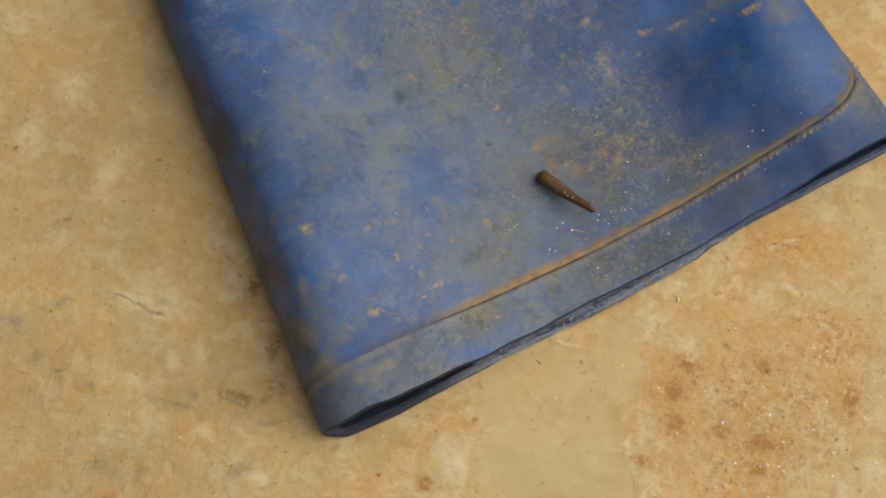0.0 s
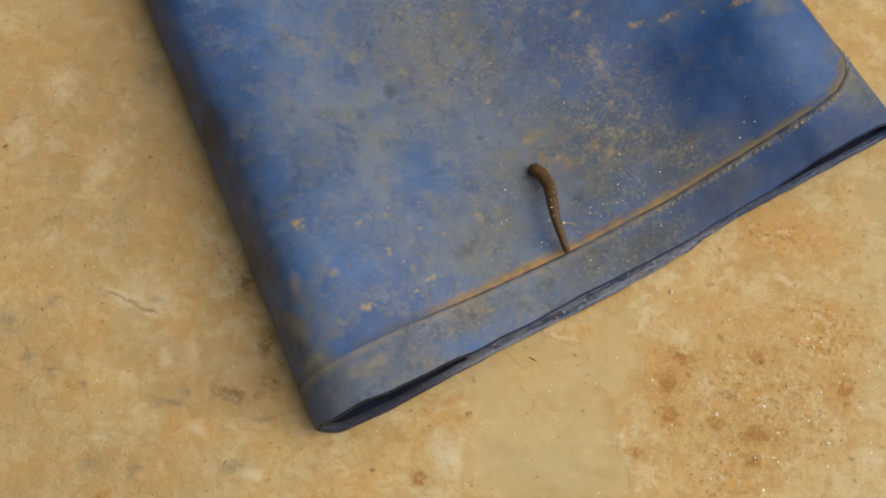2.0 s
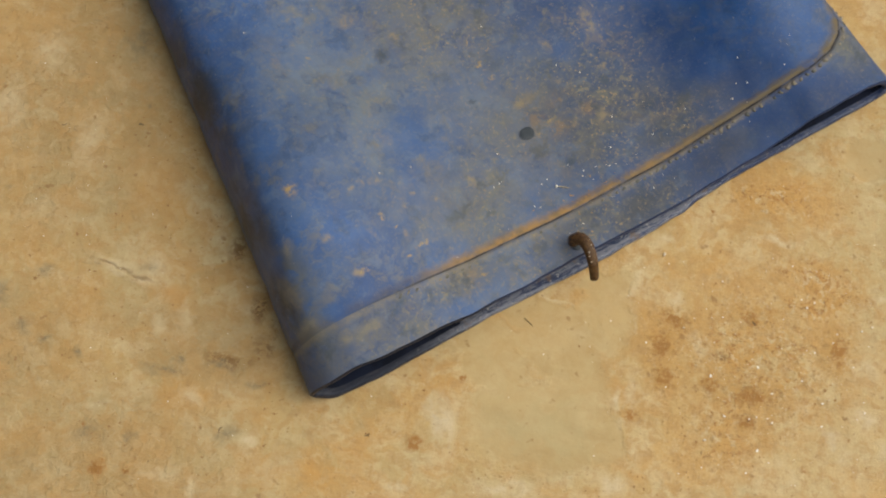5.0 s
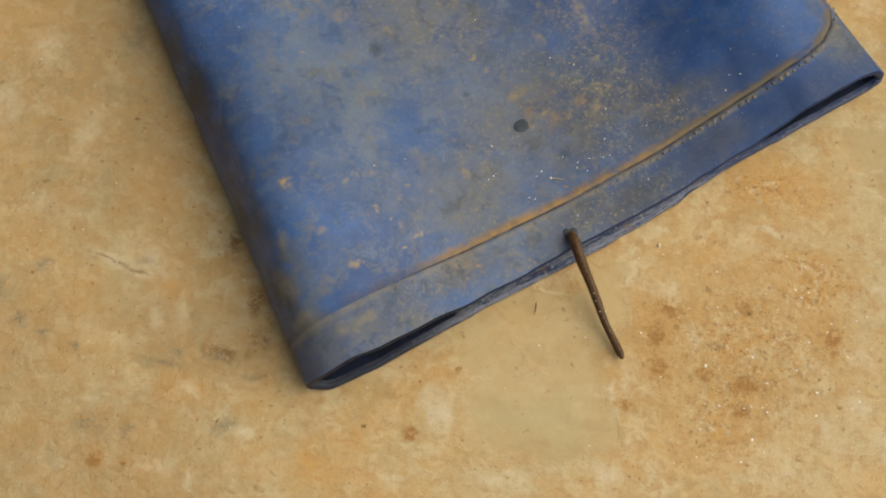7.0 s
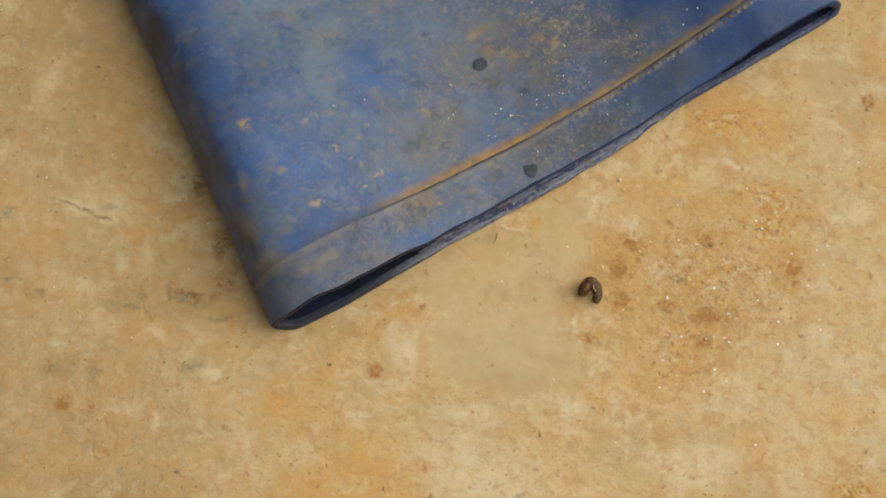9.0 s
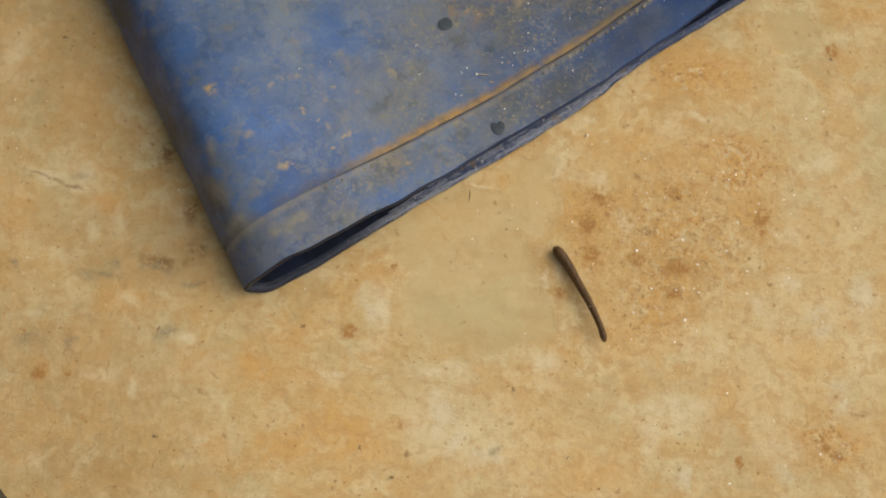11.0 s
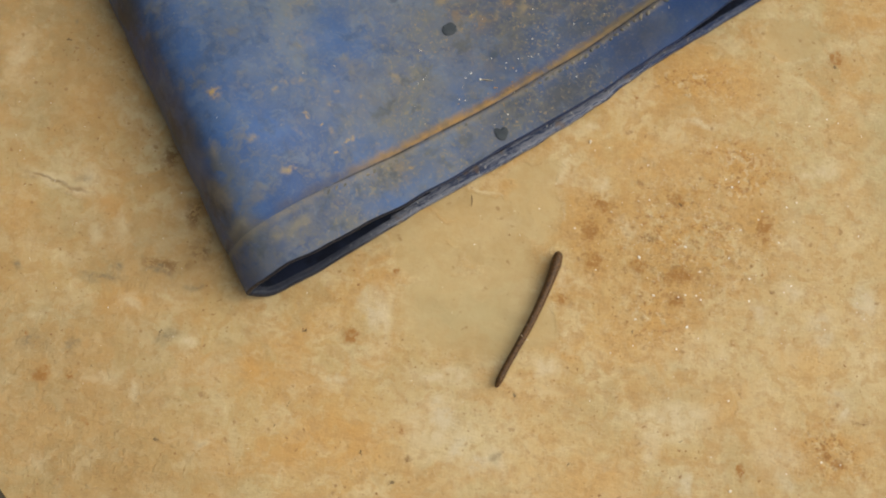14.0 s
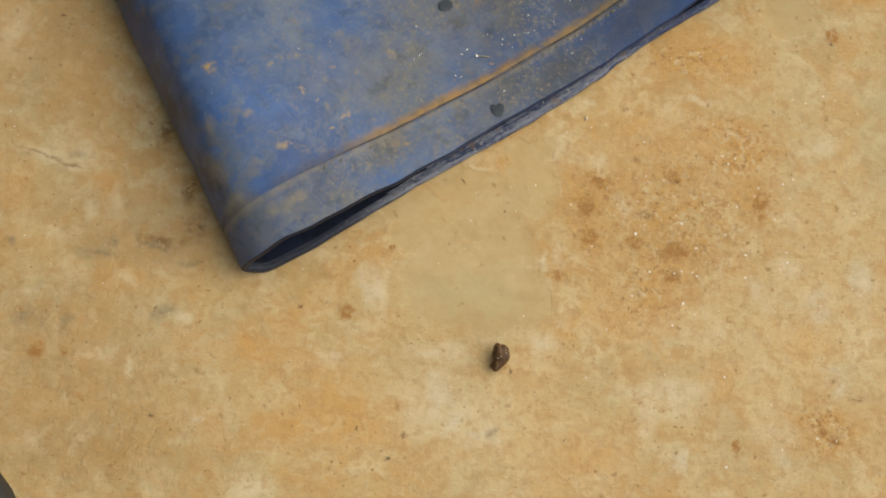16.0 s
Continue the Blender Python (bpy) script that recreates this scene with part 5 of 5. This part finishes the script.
crawl[14.5] = [(67.1, -55.3, 2.8, 1.18), (66.5, -56.8, 2.8, 1.58), (64.9, -61.4, 2.8, 1.44), (63.1, -67, 2.8, 1.18), (61, -72.6, 2.8, 1.31), (58.7, -78.2, 2.8, 1.31), (56.4, -83.7, 2.4, 1.18), (54.3, -87.8, 2.2, 1.18), (53.4, -90.3, 1.9, 1.05)]
crawl[14.7] = [(64.6, -67.1, 2.8, 1.41), (63.5, -68.6, 2.8, 1.72), (62, -72, 2.8, 1.88), (60.5, -75.8, 2.8, 2.03), (58.8, -80.4, 2.8, 2.03), (56.4, -84.1, 2.4, 1.72), (54, -87.9, 2.4, 1.41), (53, -89.9, 2.2, 1.41)]
crawl[14.8] = [(60.7, -75.1, 2.8, 1.41), (60.4, -76.9, 2.8, 1.88), (59.5, -79.5, 2.8, 2.03), (58.3, -82.5, 2.8, 2.19), (56.8, -84.7, 2.8, 2.03), (54.9, -87.2, 2.4, 1.72), (53.7, -89.1, 2.4, 1.56), (53.3, -89.9, 2.2, 1.25)]
crawl[14.9] = [(57.4, -81.2, 2.8, 1.41), (58.4, -80.8, 3.3, 1.88), (59.5, -81.6, 3.3, 2.03), (58.9, -83.5, 2.8, 2.03), (57.3, -85.4, 2.8, 1.72), (55.4, -87.7, 2.4, 1.56), (53.6, -89.6, 2.4, 1.56), (53.2, -90.3, 2.2, 1.25)]
crawl[15] = [(57.3, -83.3, 2.8, 1.56), (58.1, -82.6, 3.3, 1.88), (58.9, -83.6, 3.3, 2.03), (58, -85.2, 2.8, 1.88), (56.2, -87, 2.8, 1.56), (54.5, -89, 2.4, 1.41), (53.3, -90.4, 2.2, 1.25)]
crawl[15.5] = [(56.3, -87.5, 2.8, 1.56), (55.7, -85.5, 3.3, 1.88), (56.5, -84.6, 3.5, 1.88), (57, -85.7, 3.3, 2.03), (55.7, -87.5, 2.8, 2.03), (54.4, -89.4, 2.4, 1.72), (53.1, -90.7, 2.2, 1.41)]
crawl[16] = [(55.3, -88.6, 2.8, 1.56), (54.9, -87.3, 3.3, 1.72), (55.7, -86.6, 3.5, 1.88), (56.4, -88.1, 3.3, 2.03), (55.7, -89.5, 2.8, 2.19), (54.6, -90.9, 2.4, 1.88), (53.8, -91.8, 2.2, 1.41)]

FIBRE_ROWS = [
    (0, 35.6, -35.8, -57, 54),
    (0.6, 36.1, -35.9, -57, 54),
    (1.2, 35.2, -37.3, -48, 50),
    (1.8, 35.5, -36.6, -37, 41),
    (2.4, 36.8, -37.3, -37, 46),
    (3, 36, -36.7, -52, 44),
    (3.6, 36.9, -36.5, -55, 45),
    (4, 36.3, -36.5, -46, 35),
    (4.5, 36.6, -36.3, -38, 30),
    (4.7, 36.5, -36.3, -39, 26),
    (6.8, 39.6, -34.1, -93, 17),
    (7.2, 40.2, -33.8, -92, 16),
    (7.5, 40.1, -33.8, -96, 21),
    (7.6, 40.1, -33.7, -93, 22),
    (7.7, 39.3, -34.7, -37, 47),
    (7.8, 39.4, -34.8, -40, 58),
    (8, 40.7, -31.1, -83, 29),
    (8.5, 38.9, -32, -100, 25),
    (9, 39.1, -31.8, -99, 18),
    (9.4, 39.6, -30.1, -99, 18),
    (9.8, 39.7, -33.6, -96, 10),
    (10.2, 39.8, -32, -96, 20),
    (12.3, 41.5, -31.4, -80, 15),
    (12.8, 40.9, -32, -79, 29),
    (13.2, 39.5, -32.4, -55, 60),
    (13.6, 40.8, -32.1, -79, 64),
    (14, 40.3, -31.4, -87, 23),
    (14.2, 40.1, -31.5, -85, 23),
    (14.5, 38.5, -33.8, -8, 46),
    (14.8, 39.6, -32.9, -48, 61),
    (15, 40.9, -30.6, -79, 28),
    (15.2, 40.2, -32.2, -40, 61),
    (15.5, 38.6, -33.2, -57, 51),
    (15.8, 40.1, -33, -93, 27),
    (16, 39.1, -33.2, -58, 43),
]
STATIONS = 31


def along(points, count):
    """The body's line as count evenly spaced stations, rounded."""
    p = np.array(points, float)
    d = np.r_[0, np.cumsum(np.maximum(np.linalg.norm(np.diff(p[:, :3], axis=0), axis=1), 0.05))]
    s = np.linspace(0, d[-1], 240)
    q = np.stack([np.interp(s, d, p[:, k]) for k in range(4)], 1)
    k = np.exp(-0.5 * (np.arange(-24, 25) / 10.0) ** 2)
    k /= k.sum()
    ends = q[[0, -1]].copy()
    padded = np.concatenate([2 * q[0] - q[24:0:-1], q, 2 * q[-1] - q[-2:-26:-1]])
    q = np.stack([np.convolve(padded[:, c], k, "valid") for c in range(4)], 1)
    q[0], q[-1] = ends
    return q[np.linspace(0, 239, count).round().astype(int)]


KEY_TIMES = sorted(crawl)
BODY = np.stack([along(crawl[t], STATIONS) for t in KEY_TIMES])


def body_at(t):
    """The stations at a time, eased between the keyed times without overshoot."""
    i = int(np.clip(np.searchsorted(KEY_TIMES, t, "right") - 1, 0, len(KEY_TIMES) - 2))

    def slope(k):
        if k <= 0 or k >= len(KEY_TIMES) - 1:
            return np.zeros_like(BODY[0])
        a = (BODY[k] - BODY[k - 1]) / (KEY_TIMES[k] - KEY_TIMES[k - 1])
        b = (BODY[k + 1] - BODY[k]) / (KEY_TIMES[k + 1] - KEY_TIMES[k])
        return np.where(a * b > 0, 2 * a * b / np.where(np.abs(a + b) < 1e-9, 1, a + b), 0)

    h = KEY_TIMES[i + 1] - KEY_TIMES[i]
    s = (t - KEY_TIMES[i]) / h
    return (2 * s**3 - 3 * s**2 + 1) * BODY[i] + (s**3 - 2 * s**2 + s) * h * slope(i) + (3 * s**2 - 2 * s**3) * BODY[i + 1] + (s**3 - s**2) * h * slope(i + 1)


def ring_radius(s):
    """Half width in millimetres of the stretched body, tail sucker to head."""
    return float(np.interp(s, [0, 0.06, 0.2, 0.45, 0.7, 0.9, 0.97, 1], [1.7, 1.8, 1.5, 1.3, 1.05, 1.0, 1.15, 0.9]))


def build_leech():
    leech = tagged(new("leech"), "dark brown wet land leech, looping along with grit on its back", "leech")
    rings, grit = [], []
    for i in range(RINGS):
        s = i / (RINGS - 1)
        b = ring_radius(s) / 1000
        a = b * 1.7
        bm = bmesh.new()
        bmesh.ops.create_uvsphere(bm, u_segments=14, v_segments=8, radius=1.0)
        for v in bm.verts:
            v.co = Vector((v.co.z, v.co.x, v.co.y))
            v.co = Vector((v.co.x * a, v.co.y * b, v.co.z * b * 1.2))
        name = "tail_sucker" if i == 0 else "head" if i == RINGS - 1 else "body_ring"
        rings.append((part(name, bm, LEECH, leech), s, b * 1000, a * 1000, math.pi / 2 * (1 if i % 2 else -1)))
    for s, side, r in ((0.40, -0.25, 0.18), (0.48, 0.20, 0.22), (0.55, 0.30, 0.22), (0.63, 0.25, 0.27), (0.34, -0.3, 0.12), (0.46, -0.3, 0.1)):
        bm = bmesh.new()
        bmesh.ops.create_icosphere(bm, subdivisions=1, radius=r / 1000)
        for v in bm.verts:
            v.co *= 0.75 + 0.45 * random.random()
        grit.append((part("grain", bm, WHITE_GRAIN, leech, "white grain stuck to the skin"), s, side))
    return leech, rings, grit


LEECH_OBJECT, LEECH_RINGS, LEECH_GRIT = build_leech()


def body_frame(q, s):
    """Place, half width and axes (along, up, across) at s from 0 to 1 of the body q."""
    x = s * (STATIONS - 1)
    i = min(int(x), STATIONS - 2)
    p = q[i] + (q[i + 1] - q[i]) * (x - i)
    lo, hi = q[max(0, i - 1)], q[min(STATIONS - 1, i + 2)]
    t = Vector(hi[:3] - lo[:3]).normalized()
    up = Vector((0, 0, 1)) - t * t.z
    up = (up if up.length > 0.05 else Vector((0.1, 0, 1))).normalized()
    return Vector(p[:3]), float(p[3]), t, up, t.cross(up)


def motions():
    times = [round(k * 0.1, 1) for k in range(161)]
    root, ring_rows, grit_rows = [], [[] for _ in LEECH_RINGS], [[] for _ in LEECH_GRIT]
    for t in times:
        q = body_at(t)
        c = q[:, :2].mean(0) / 1000
        base = Matrix.Translation((c[0], c[1], 0))
        back = base.inverted()
        root.append((t, base))
        for row, (ob, s, b, a, turn) in zip(ring_rows, LEECH_RINGS):
            p, r, tan, up, side = body_frame(q, s)
            lean = math.asin(math.sqrt(min(1.0, max(0.0, (r * r - b * b) / (a * a - b * b)))))
            lean *= min(1.0, s / 0.05, (1 - s) / 0.05)
            out = up * math.cos(turn) + side * math.sin(turn)
            x = tan * math.cos(lean) + out * math.sin(lean)
            y = -tan * math.sin(lean) + out * math.cos(lean)
            z = x.cross(y)
            # the ends draw in by their own length, so that the tips stay where they are
            shift = tan * (a * math.cos(lean) * 0.6 * (1 - min(1, s / 0.1)) - a * math.cos(lean) * 0.6 * (1 - min(1, (1 - s) / 0.1)))
            m = Matrix((x, y, z)).transposed().to_4x4()
            m.translation = (p + shift) / 1000
            row.append((t, back @ m))
        for row, (ob, s, side_shift) in zip(grit_rows, LEECH_GRIT):
            p, r, tan, up, side = body_frame(q, s)
            out = (up * math.cos(side_shift * 2) + side * math.sin(side_shift * 2)).normalized()
            m = Matrix((tan, out.cross(tan), out)).transposed().to_4x4()
            m.translation = (p + out * max(r, ring_radius(s)) * 0.98) / 1000
            row.append((t, back @ m))
    walk(LEECH_OBJECT, root)
    for (ob, *_), row in zip(LEECH_RINGS, ring_rows):
        walk(ob, row)
    for (ob, *_), row in zip(LEECH_GRIT, grit_rows):
        walk(ob, row)
    # the second wet mark is carried under the tail sucker until the leech sits down on the collar
    final, first = MARK_TWO.matrix_basis.copy(), MARK_ONE.location.copy()
    rows = [(t, Matrix.Translation((first.x, first.y, first.z - 0.0006))) for t in (0.0, 3.2)]
    for t, station in ((3.3, 6), (3.4, 14), (3.5, 20), (3.6, 23), (3.7, 22), (3.8, 18)):
        q = body_at(t)[station]
        rows.append((t, Matrix.Translation((q[0] / 1000, q[1] / 1000, 0.0095))))
    rows += [(4.0, final), (16.0, final)]
    walk(MARK_TWO, rows)
    walk(FIBRE, [(t, pose(x / 1000, y / 1000, 0.0006 + 0.00215 * math.sin(radians(rise)), 0, 0, turn) @ pose(0, 0, 0, 0, -rise, 0)) for t, x, y, turn, rise in FIBRE_ROWS])


motions()
